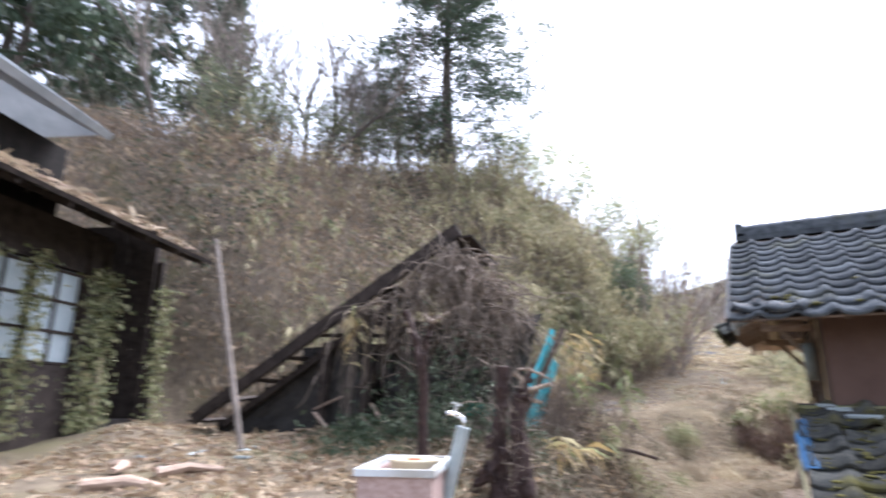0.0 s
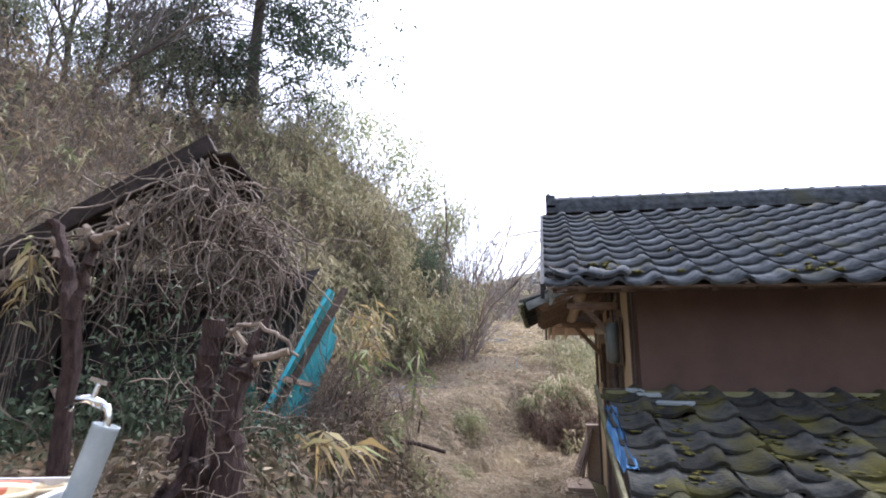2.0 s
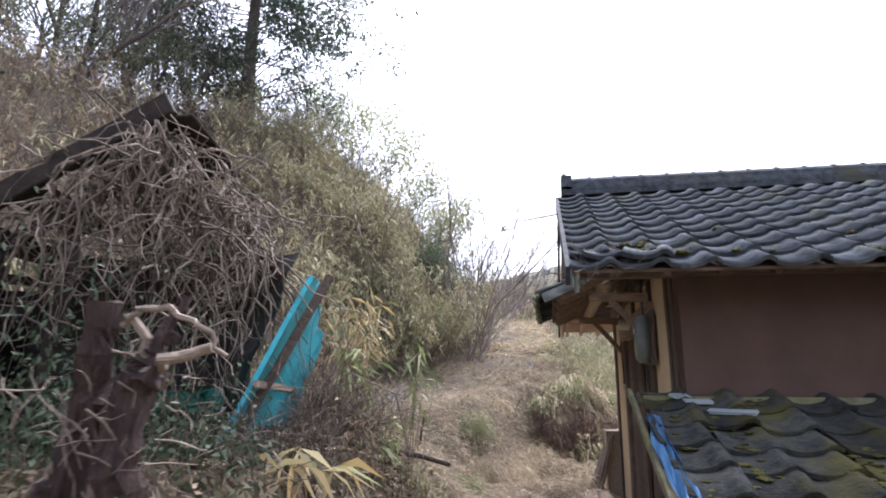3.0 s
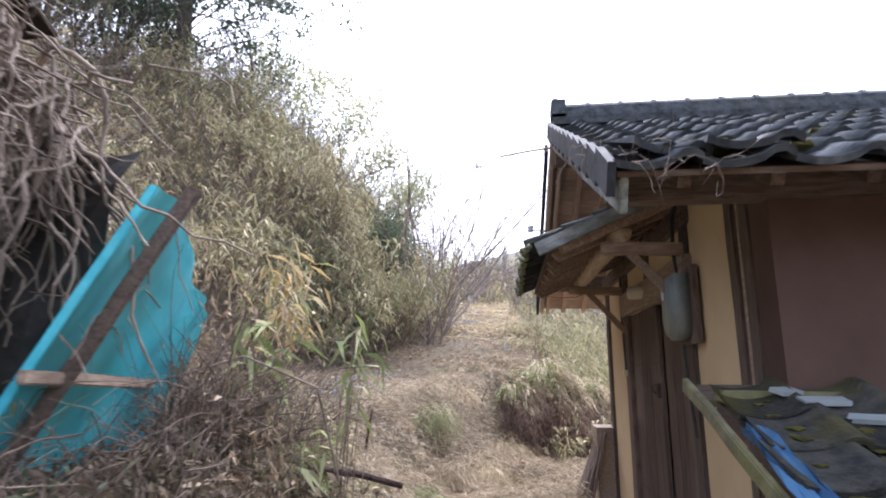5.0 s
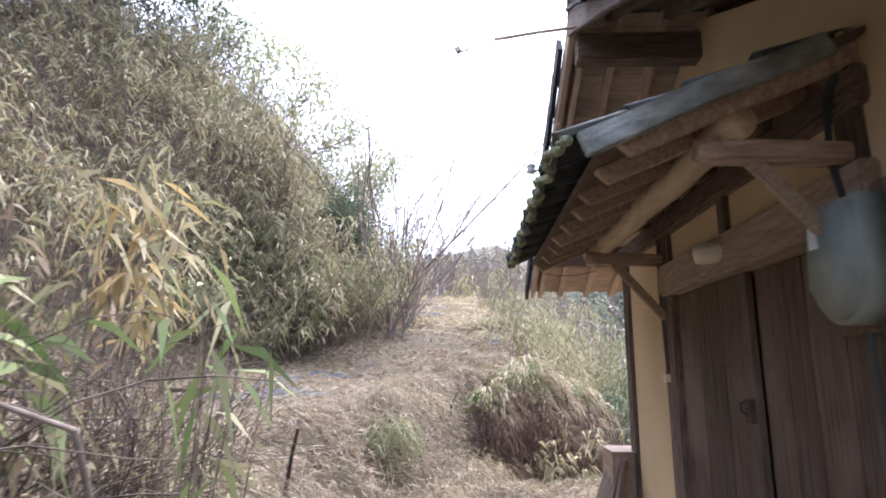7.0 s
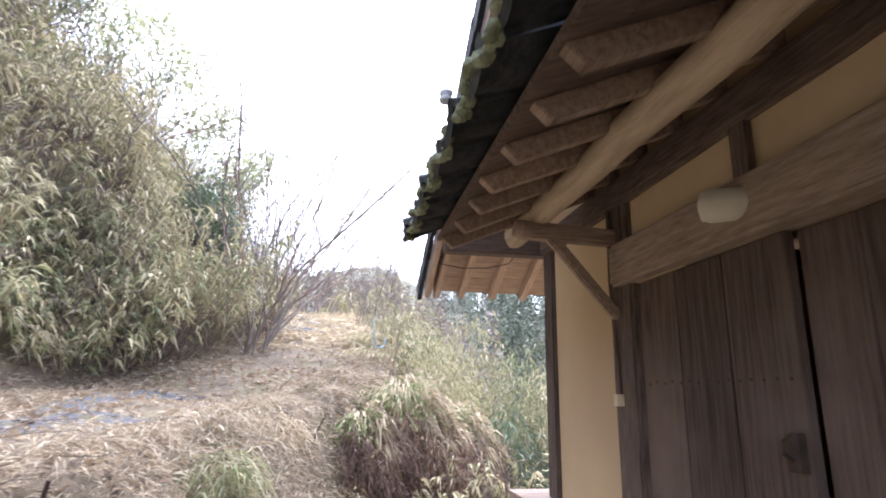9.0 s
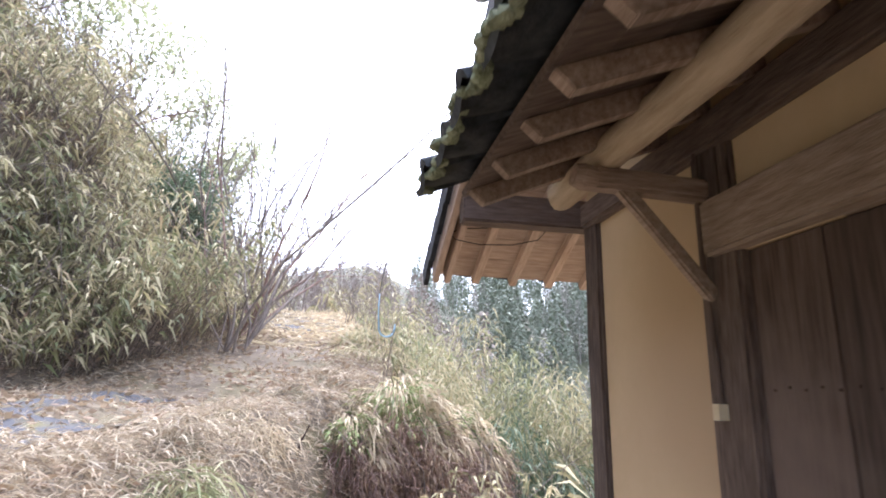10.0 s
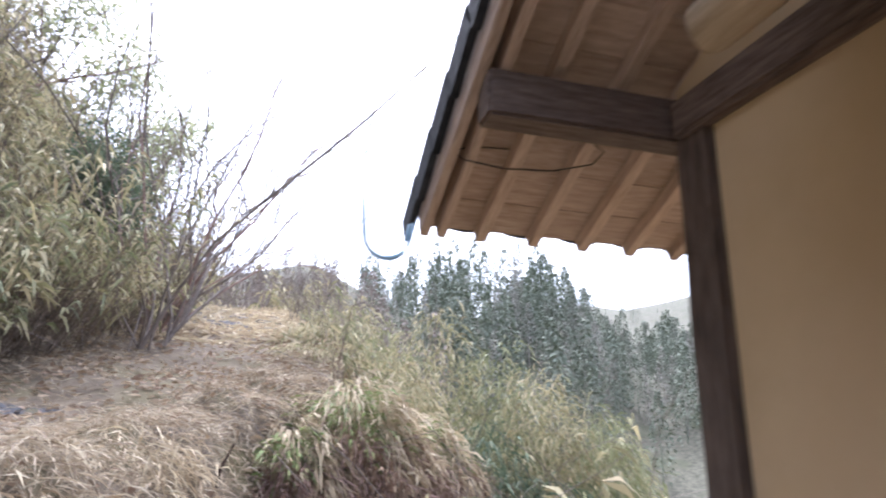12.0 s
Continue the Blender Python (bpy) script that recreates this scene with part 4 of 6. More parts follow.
# the mound on the edge of the bank: russet brambles darkened for shade in front, green top, golden leaves drooping over
def hummock(cx, cy, cz, rx, rz):
    def shell(n, lo, hi, turn0, turn1):
        a, e = R.uniform(turn0, turn1, n), R.uniform(lo, hi, n)
        k = R.uniform(0.78, 1.08, n) * (1 + 0.14 * np.sin(a * 3 + 1.0) * np.sin(e * 5 + a * 2))
        return np.stack([cx + rx * k * np.cos(e) * np.cos(a), cy + rx * k * np.cos(e) * np.sin(a), cz + rz * k * np.sin(e)], -1), a

    p, a = shell(9000, -0.2, 0.85, -math.pi, 0.5)
    joined("mound_brambles", *blades(p, np.stack([0.4 * np.cos(a), 0.4 * np.sin(a), R.normal(-0.6, 0.5, len(a))], -1) + R.normal(0, 0.4, (len(a), 3)), R.uniform(0.03, 0.11, len(a)), R.uniform(0.008, 0.022, len(a)), 0.4), L_FACE, "russet dry brambles on the face of the mound", "undergrowth")
    p, a = shell(420, 0.0, 0.9, -math.pi, 0.4)
    joined("mound_twigs", *curls(p, np.stack([np.cos(a), np.sin(a), R.normal(-0.2, 0.7, len(a))], -1), R.uniform(0.2, 0.6, len(a)), 5, R.uniform(0.002, 0.004, len(a)), 0.5, 0.4), M_REDTWIG, "thin reddish twigs hanging on the mound", "undergrowth")
    p, a = shell(1500, 0.7, 1.45, -math.pi, math.pi)
    joined("mound_leaves", *blades(p, np.stack([np.cos(a), np.sin(a), R.normal(0.1, 0.4, len(a))], -1), R.uniform(0.08, 0.18, len(a)), R.uniform(0.012, 0.028, len(a)), 0.5), L_MOUND, "green bamboo leaves on top of the mound", "undergrowth")
    p, a = shell(1300, 0.45, 1.2, -1.1, 1.4)
    joined("mound_fringe", *blades(p + np.array([[0.03, 0, 0.05]]), np.stack([np.cos(a) * 0.6 + R.normal(0, 0.5, len(a)), np.sin(a) * 0.6 - 0.2 + R.normal(0, 0.5, len(a)), R.normal(-0.3, 0.4, len(a))], -1), R.uniform(0.1, 0.26, len(a)), R.uniform(0.012, 0.026, len(a)), 0.8), L_STRAW, "golden bamboo leaves drooping over the mound", "undergrowth")
    p, a = shell(900, 0.9, 1.5, -math.pi, math.pi)
    joined("mound_fringe", *blades(p + np.array([[0.0, 0.15, 0.08]]), np.stack([np.cos(a), np.sin(a) - 0.4, R.normal(-0.1, 0.35, len(a))], -1), R.uniform(0.12, 0.28, len(a)), R.uniform(0.01, 0.022, len(a)), 0.8), L_STRAW, "pale straw and bamboo leaves over the mound's crown", "undergrowth")


hummock(-0.5, 7.78, 0.4, 0.8, 1.08)
hummock(0.2, 8.35, 0.3, 0.7, 0.85)
hummock(-1.0, 7.35, 0.55, 0.5, 0.62)

# rounded thickets falling from the bank to the valley
for gx0, gy0, sz, top, n, mt in ((0.1, 9.6, 0.9, 2.05, 3000, L_SASA), (1.0, 10.5, 1.05, 2.75, 5200, L_SASA), (0.2, 11.4, 1.1, 2.6, 3000, L_GREEN), (1.6, 9.7, 0.9, 2.2, 5200, L_GREEN), (2.0, 9.1, 0.8, 1.8, 5000, L_SASA), (2.55, 8.9, 0.8, 1.4, 5000, L_GREEN), (3.1, 9.4, 0.9, 1.2, 4600, L_GREEN), (1.1, 8.6, 0.65, 1.25, 2400, L_BUSH), (1.7, 8.2, 0.6, 0.7, 2000, L_BUSH), (2.6, 11.0, 1.1, 1.9, 2600, L_SASA), (-0.7, 10.4, 0.6, 1.95, 1800, L_SASA), (-0.5, 12.0, 0.8, 2.6, 2000, L_SASA), (3.3, 9.6, 0.9, 0.9, 2200, L_SASA)):
    gz0 = float(height(gx0, gy0)) - 0.1
    grass_mound((gx0, gy0, gz0), sz, n, mt, "rounded green thicket of bamboo grass falling to the valley" if mt is not L_SASA else "rounded yellow-green thicket of bamboo grass on the edge of the bank", 0.2, max(0.3, (top - gz0) / sz), 2.2, 0.25)

# ---- trees ----
def cedar(at, tall, spread, seed, n_limbs=70, tufts=260, clear=0.15, label="tall dark cedar with a straight trunk", leaf=0.2):
    rng = random.Random(seed)
    t = thing("cedar_tree", label, "tree", at)
    part("trunk", tube([(0.05 * math.sin(i), 0.05 * math.cos(i * 1.3), -0.4 + (tall + 0.4) * i / 12) for i in range(13)], [max(0.02, 0.019 * tall * (1 - i / 12.5)) for i in range(13)], 10, rough=0.1), M_BARK, t, "", True)
    segs, tips = [], []
    for i in range(n_limbs):
        f = clear + (1 - clear) * (i + rng.random()) / n_limbs
        z = f * tall
        a = rng.uniform(0, math.tau)
        L = spread * (1.05 - 0.75 * f) * rng.uniform(0.5, 1.15)
        p = Vector((0, 0, z))
        d = Vector((math.cos(a), math.sin(a), rng.uniform(-0.1, 0.4)))
        for k in range(5):
            q = p + d * L / 5
            segs.append((p[:], q[:], 0.03 * (1 - k / 6), 0.03 * (1 - (k + 1) / 6)))
            p = q
            d = (d + Vector((rng.gauss(0, 0.2), rng.gauss(0, 0.2), 0.05))).normalized()
            if k >= 1:
                for _ in range(2):
                    w = Vector((rng.gauss(0, 1), rng.gauss(0, 1), rng.gauss(0, 0.4))).normalized() * L * 0.22
                    segs.append((p[:], (p + w)[:], 0.012, 0.004))
                    tips.append((p + w)[:])
                tips.append(p[:])
    joined("branchwork", *segs_mesh(segs, 4), M_BARK, "", "", t, "stuff")
    tips = np.array(tips)
    n = tufts * n_limbs
    c = tips[R.integers(0, len(tips), n)] + R.normal(0, 0.19, (n, 3)) * np.array([[1, 1, 0.7]])
    joined("crown", *blades(c, R.normal(size=(n, 3)) + np.array([[0, 0, -0.2]]), R.uniform(0.5, 1.2, n) * leaf, R.uniform(0.25, 0.45, n) * leaf, 0.3), L_CEDAR, "dark green foliage in clumps", "", t, "stuff")
    return t


cedar((-10.7, 12.3, float(height(-10.7, 12.3)) - 0.1), 15.0, 5.2, 5, 130, 380, 0.1, leaf=0.19)
for i, (cx, cy, tall) in enumerate(((-19.5, 3.0, 11), (-21, 5.5, 12), (-18.0, 0.5, 10), (-22.0, 1.5, 13), (-20.0, 8.5, 11))):
    cedar((cx, cy, float(height(cx, cy)) - 0.1), tall, 3.0, 20 + i, 45, 85, 0.1, "dark conifer on the hilltop behind the house", 0.42)
k = 0
for cx, cy, ln, rad, dep in ((-14.5, 6.5, 2.6, 0.09, 3), (-15.5, 9.5, 2.8, 0.1, 3), (-14.0, 11.5, 2.5, 0.08, 3), (-13.5, 13.5, 2.6, 0.08, 3), (-16.5, 13.0, 3.0, 0.11, 3), (-17.0, 8.0, 3.0, 0.11, 3), (-12.5, 9.0, 2.0, 0.06, 3),
                             (-11.6, 10.6, 2.0, 0.06, 3), (-15.0, 16.5, 2.6, 0.09, 3), (-12.0, 16.5, 2.3, 0.08, 3), (-18.5, 11.0, 3.0, 0.1, 3), (-9.5, 14.5, 1.9, 0.05, 3), (-13.0, 4.5, 2.0, 0.07, 3), (-16.0, 4.8, 2.4, 0.08, 3), (-12.2, 6.8, 2.4, 0.08, 3), (-12.6, 11.8, 2.2, 0.07, 3), (-13.2, 7.8, 2.6, 0.1, 3), (-11.8, 8.8, 2.0, 0.06, 3), (-13.8, 9.8, 2.8, 0.1, 3), (-12.4, 3.4, 2.2, 0.07, 3), (-13.6, 2.2, 2.4, 0.08, 3)):
    k += 1
    bare_tree("bare_tree", "slender leafless grey tree on the hillside", (cx, cy, float(height(cx, cy))), (0.05, -0.1, 1), ln * 1.3, rad * 1.15, dep, 40 + k, M_BARK, 3, 0.6, 0.22, 0.7, group="bare trees on the hill")
for cx, cy, ln in ((-7.2, 15.5, 1.7), (-6.2, 16.8, 1.6), (-5.4, 18.5, 1.7), (-8.2, 16.5, 1.9), (-6.0, 21.0, 2.0), (-9.6, 17.5, 1.9)):
    k += 1
    bare_tree("bamboo_shrub", "tall pale green bamboo shrub on the crest", (cx, cy, float(height(cx, cy))), (0.2, -0.15, 1), ln * 1.15, 0.04, 3, 80 + k, M_VINE, 2, 0.55, 0.3, 0.72, (L_CREST, 1000, 0.17, -0.4))
for cx, cy, ln in ((-12.2, 5.0, 1.3), (-12.8, 7.4, 1.5), (-12.0, 10.0, 1.4), (-11.2, 13.2, 1.4), (-13.4, 3.0, 1.4), (-10.2, 15.4, 1.5), (-14.5, 8.6, 1.8), (-14.0, 5.6, 1.7)):
    k += 1
    bare_tree("evergreen_shrub", "grey-green evergreen shrub under the trees on the crest", (cx, cy, float(height(cx, cy))), (0.1, -0.1, 1), ln, 0.045, 3, 120 + k, M_BARK, 3, 0.7, 0.2, 0.75, (L_CRESTBUSH, 1500, 0.12, -0.2), group="shrubs on the crest")
# leafless shrubs: long stems fanning out from one root, with side twigs
def fan_shrub(label, base, n, length, lean, seed, radius=0.018, group="", mat=None):
    rng = random.Random(seed)
    t = thing("bare_shrub", label, "shrub", base, group)
    for i in range(n):
        segs = []
        p = Vector((rng.gauss(0, 0.12), rng.gauss(0, 0.12), -0.1))
        d = Vector((lean[0] * 0.7 + rng.gauss(0, 0.33), lean[1] + rng.gauss(0, 0.33), 1)).normalized()
        L = length * rng.uniform(0.55, 1.1)
        rad = radius * rng.choice((0.45, 0.6, 0.75, 1.0))
        for k in range(9):
            d = (d + Vector((rng.gauss(0.02, 0.21), rng.gauss(0, 0.21), rng.gauss(0.05, 0.12)))).normalized()
            q = p + d * L / 9
            r0, r1 = rad * (1 - k / 10), rad * (1 - (k + 1) / 10)
            segs.append((p[:], q[:], r0, r1))
            if k > 1:
                for _ in range(2):
                    w = (d + Vector((rng.gauss(0, 0.6), rng.gauss(0, 0.6), rng.gauss(0.1, 0.4)))).normalized()
                    a, tl = q.copy(), L * rng.uniform(0.06, 0.22)
                    for m in range(3):
                        b = a + w * tl / 3
                        segs.append((a[:], b[:], r1 * 0.5 * (1 - m / 4) + 0.0015, r1 * 0.5 * (1 - (m + 1) / 4) + 0.0012))
                        if m < 2:
                            w2 = (w + Vector((rng.gauss(0, 0.6), rng.gauss(0, 0.6), rng.gauss(0, 0.5)))).normalized()
                            segs.append((b[:], (b + w2 * tl * 0.35)[:], r1 * 0.3 + 0.001, 0.0012))
                        a = b
                        w = (w + Vector((rng.gauss(0, 0.2), rng.gauss(0, 0.2), rng.gauss(0.05, 0.15)))).normalized()
            p = q
        joined("stem", *segs_mesh(segs, 4), mat or M_TWIG, "", "", t, "")
    return t


for i, (cx, cy, n, ln, lx) in enumerate(((-2.75, 10.4, 12, 4.9, 0.5), (-2.9, 11.6, 10, 4.9, 0.5), (-3.1, 12.8, 10, 4.8, 0.5), (-3.5, 14.2, 7, 3.2, 0.3), (-3.6, 16.0, 7, 3.2, 0.2), (-4.0, 18.5, 7, 3.4, 0.2), (-4.4, 21.0, 7, 3.6, 0.2), (-4.6, 24.0, 7, 3.8, 0.3), (-4.9, 13.5, 6, 3.0, 0.3),
                                         (-5.6, 15.0, 6, 3.2, 0.2), (-6.5, 13.0, 6, 2.8, 0.2), (-7.6, 14.5, 6, 3.0, 0.2), (-5.4, 10.2, 5, 2.2, 0.3), (-8.5, 12.8, 6, 2.8, 0.1), (-6.8, 17.5, 6, 3.2, 0.2), (-8.4, 10.4, 5, 2.2, 0.1), (-6.5, 14.6, 7, 3.2, 0.2), (-7.5, 15.8, 7, 3.4, 0.2), (-8.5, 16.5, 7, 3.4, 0.2), (-5.4, 16.8, 7, 3.2, 0.2), (-9.4, 15.0, 7, 3.2, 0.2), (-6.2, 19.5, 7, 3.6, 0.2), (-7.4, 22.0, 7, 3.6, 0.2), (-9.8, 13.4, 6, 2.8, 0.1), (-5.4, 22.5, 7, 3.6, 0.2))):
    fan_shrub("leafless grey-brown shrub fanning out over the track", (cx, cy, float(height(cx, cy))), n, ln * (1.55 if i < 3 else 1.3), (lx, -0.1), 300 + i, 0.03, "bare shrubs above the track", (M_TWIG, M_REDTWIG)[i % 3 == 1])
for i, (cx, cy, n, ln) in enumerate(((1.25, 9.9, 4, 3.4), (2.1, 9.0, 3, 2.6), (-4.6, 23.0, 9, 6.2), (-3.4, 27.5, 9, 6.4), (-5.8, 26.0, 9, 6.4), (-1.6, 25.0, 8, 5.0), (-7.2, 27.0, 9, 6.4), (-0.2, 29.0, 8, 5.6), (-2.6, 30.0, 9, 6.6), (-0.8, 17.5, 7, 2.6), (-0.6, 21.0, 7, 3.0), (0.2, 25.0, 7, 3.4), (-1.6, 28.0, 7, 3.6), (-3.8, 31.0, 8, 4.2), (-5.2, 28.5, 8, 4.0), (-4.4, 33.0, 8, 4.4), (-2.8, 33.5, 8, 4.4), (-1.4, 31.0, 8, 4.0), (-6.2, 31.5, 8, 4.4), (0.2, 32.0, 8, 4.2), (1.0, 9.8, 6, 1.9), (1.7, 11.4, 6, 2.3), (2.6, 13.0, 6, 2.4), (0.9, 13.4, 6, 2.2), (3.6, 16.0, 6, 2.8), (5.4, 18.0, 6, 3.0), (2.8, 20.0, 6, 3.0), (7.0, 21.0, 6, 3.2))):
    fan_shrub("leafless shrub on the valley side of the track", (cx, cy, float(height(cx, cy))), n, ln, (0.05, -0.05), 340 + i, 0.02, "bare shrubs above the valley")
# one dark evergreen bush on the slope
for cx, cy, n in ((-4.3, 12.6, 4200), (-4.7, 12.9, 3000)):
    k += 1
    bare_tree("evergreen_bush", "round dark evergreen bush among the bamboo grass", (cx, cy, float(height(cx, cy))), (0.3, -0.2, 1), 0.85, 0.04, 3, 190 + k, M_BARK, 3, 0.7, 0.2, 0.75, (L_BUSH, n, 0.1, 0.0))

# ---- far woods across the valley ----
def woods(n, region, tall, label, mat, clumps, keep, leaf=1.0):
    x, y = R.uniform(region[0], region[1], n), R.uniform(region[2], region[3], n)
    ok = keep(x, y)
    g = on_ground(x[ok], y[ok])
    n = len(g)
    az = np.degrees(np.arctan2(g[:, 0], g[:, 1]))
    h = R.uniform(0.55, 1.2, n) * tall * np.interp(az, [5, 9, 14, 19, 25, 30, 40], [0.55, 0.6, 1.0, 1.05, 0.95, 0.7, 0.8])
    t = R.random((n, clumps)) ** 0.8
    a = R.uniform(0, math.tau, (n, clumps))
    r = (1.04 - t) * h[:, None] * 0.21 * R.uniform(0.35, 1.1, (n, clumps))
    p = np.stack([g[:, None, 0] + r * np.cos(a), g[:, None, 1] + r * np.sin(a), g[:, None, 2] + h[:, None] * (0.0 + 1.0 * t)], -1).reshape(-1, 3)
    d = np.stack([np.cos(a), np.sin(a), np.full(a.shape, -0.35)], -1).reshape(-1, 3) + R.normal(0, 0.35, (n * clumps, 3))
    L = (h[:, None] * R.uniform(0.026, 0.052, (n, clumps))).ravel() * leaf
    s = sticks(g, g + np.stack([0 * h, 0 * h, h], -1), 0.07, 0.02, 3)
    joined(label[0], *merge(blades(p, d, L, L * 0.6, 0.3), s), mat, label[1], "woods")


away = lambda x, y: (np.hypot(x, y) > 56) & (np.degrees(np.arctan2(x, y)) > 6)
# haze across the valley is only the paled leaf colour of the conifers
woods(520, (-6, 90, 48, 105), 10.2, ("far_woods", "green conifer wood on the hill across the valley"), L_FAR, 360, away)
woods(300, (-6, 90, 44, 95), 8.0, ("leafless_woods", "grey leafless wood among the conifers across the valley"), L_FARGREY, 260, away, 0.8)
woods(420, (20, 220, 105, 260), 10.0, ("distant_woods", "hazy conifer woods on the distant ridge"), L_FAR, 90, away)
woods(330, (-30, 8, 31, 62), 8.0, ("bare_woods", "pale leafless woods where the track bends away"), L_GREYBROWN, 240, lambda x, y: (np.abs(x - road_x(y)) > 3) | (y > 34), 0.9)



# ---- fixtures on the gate house ----
meter = thing("electric_meter", "grey-green domed electric meter on a wooden board", "electric meter", (-0.03, 1.07, 1.79))
part("board", slab(-0.012, 0.012, -0.19, 0.17, -0.2, 0.23, 0.006), M_DARKWOOD, meter, "dark wooden backboard")
bm = bmesh.new()
prof = [(-0.125, 0.19), (0.125, 0.19)] + [(0.125 * math.cos(a), -0.06 - 0.12 * math.sin(a)) for a in np.linspace(0, math.pi, 13)]
fr = [bm.verts.new((-0.11, y, z)) for y, z in prof]
bk = [bm.verts.new((-0.013, y, z)) for y, z in prof]
bm.faces.new(fr)
bm.faces.new(bk[::-1])
for i in range(len(prof)):
    j = (i + 1) % len(prof)
    bm.faces.new((fr[j], fr[i], bk[i], bk[j]))
bmesh.ops.bevel(bm, geom=[e for e in bm.edges if all(abs(v.co.x + 0.11) < 1e-5 for v in e.verts)], offset=0.02, segments=3, affect="EDGES")
part("case", bm, M_METER, meter, "", True)
part("label_plate", slab(-0.116, -0.108, 0.05, 0.09, 0.06, 0.13, 0.002), M_WHITE, meter, "small pale name plate")
part("cable", tube([(-0.03, 0.02, 0.2), (-0.04, 0.05, 0.35), (-0.03, 0.04, 0.55), (-0.02, 0.0, 0.62)], 0.012, 8), M_CABLE, meter)
part("cable", tube([(-0.04, -0.02, -0.2), (-0.03, -0.02, -0.45), (-0.02, -0.05, -0.7)], 0.009, 8), M_CABLE, meter)

lamp = thing("wall_lamp", "milky cylindrical lamp on an iron bracket above the door", "wall lamp", (-0.06, 2.025, 2.02))
lamp.matrix_world = pose(-0.05, 2.02, 2.02, 0, 0, -30) @ Matrix.Diagonal((0.8, 1.05, 1.05, 1))
bm = tube([(0.09, 0, 0), (0.08, 0, 0), (-0.1, 0, 0), (-0.135, 0, 0), (-0.145, 0, 0)], [0.02, 0.047, 0.05, 0.042, 0.012], 18)
part("cover", bm, M_LAMP, lamp, "", True)
part("socket", tube([(0.1, 0, 0.01), (0.05, 0, 0.005)], [0.03, 0.03], 12), M_IRON, lamp)
part("bracket", tube([(0.08, 0.02, 0.14), (0.07, 0.02, 0.1), (0.075, 0.01, 0.04), (0.08, 0, 0.01)], 0.009, 8), M_IRON, lamp)

conduit = thing("conduit", "grey conduit pipe with a small switch box on the door post", "conduit", (-0.035, 2.896, 1.455))
part("pipe", tube([(0, 0.03, 0.9), (-0.01, 0.025, 0.5), (0.0, 0.015, 0.1), (0, 0.01, 0.0)], 0.009, 8), M_DARKWOOD, conduit)
part("switch_box", slab(-0.022, 0.012, -0.006, 0.026, -0.045, 0.004, 0.005), M_CREAM, conduit, "small pale switch box")

rod = thing("iron_rod", "thin rod sticking out from the gable roof, dry tuft hanging", "rod", (-0.66, 1.96, 3.16))
part("stick", tube([(0.1, 0.0, 0.02), (-0.2, -0.005, -0.02), (-0.43, -0.01, -0.06)], 0.009, 8), M_PALEWOOD_X, rod)
part("wire", tube([(-0.42, -0.01, -0.06), (-0.5, -0.05, -0.13), (-0.6, -0.09, -0.17)], 0.0012, 5), M_CABLE, rod)
rr = random.Random(31)
for i in range(9):
    q = [Vector((-0.6 + rr.gauss(0, 0.012), -0.09, -0.17 + rr.gauss(0, 0.008)))]
    d = Vector((rr.gauss(0, 1), rr.gauss(0, 0.5), rr.gauss(0, 0.45))).normalized()
    for j in range(4):
        q.append(q[-1] + d * 0.018)
        d = (d + Vector((rr.gauss(0, 0.5), rr.gauss(0, 0.5), rr.gauss(0, 0.5)))).normalized()
    part("tuft", tube(q, [0.004, 0.005, 0.0035, 0.002, 0.001], 6), M_VINE, rod)
insul = thing("insulator", "white porcelain insulator on the verge", "insulator", (-0.83, 2.79, 2.72))
part("body", lathe([(0.0, -0.03), (0.028, -0.03), (0.03, -0.012), (0.018, -0.006), (0.03, 0.006), (0.03, 0.02), (0.012, 0.03), (0.0, 0.032)], 14), M_WHITE, insul, "", True)
part("pin", tube([(0.0, 0, -0.01), (0.16, 0.01, -0.03)], 0.007, 6), M_IRON, insul)

cord = thing("hanging_cord", "thin cord with a pale blue hook hanging from the eave corner", "cord", (-1.06, 3.05, 1.655))
pts = [(-0.027 + 0.14 * (i / 9) ** 1.5, 0.11 * (i / 9) ** 1.3, 0.11 + 0.41 * i / 9) for i in range(10)]
part("line", tube(pts, 0.0014, 5), M_CABLE, cord)
bend = [(-0.024 * math.cos(a), 0.0, 0.006 - 0.024 * math.sin(a)) for a in np.linspace(0.0, math.pi, 10)]
part("hook", tube([(-0.027, 0.0, 0.115), (-0.028, 0.0, 0.06)] + bend + [(0.025, 0.0, 0.022)], [0.0014] + [0.0022] + [0.003] * 10 + [0.0015], 8), M_BLUECORD, cord, "pale blue plastic hook", True)
wire = thing("roof_wire", "dark wire hanging in loops from the verge rafters", "wire", (-0.3, 4.2, 2.25))
part("strand", tube([(0.25 * math.sin(i * 0.7) - 0.1, 0.03 * i - 0.2, 0.12 - 0.10 * math.sin(i * 0.36) + 0.02 * math.sin(i)) for i in range(14)], 0.003, 5), M_CABLE, wire)
broken = thing("broken_tiles", "slipped broken tiles and moss on the eave corner", "roof tiles")
for i, (bx, by, bz, rz) in enumerate(((-0.64, -0.54, 2.15, 14), (-0.42, -0.57, 2.13, -8))):
    ob = new("tile_shard", me_tile)
    ob.parent = broken
    ob.matrix_world = pose(bx, by, bz, 24, 8, rz)
bm = bmesh.new()
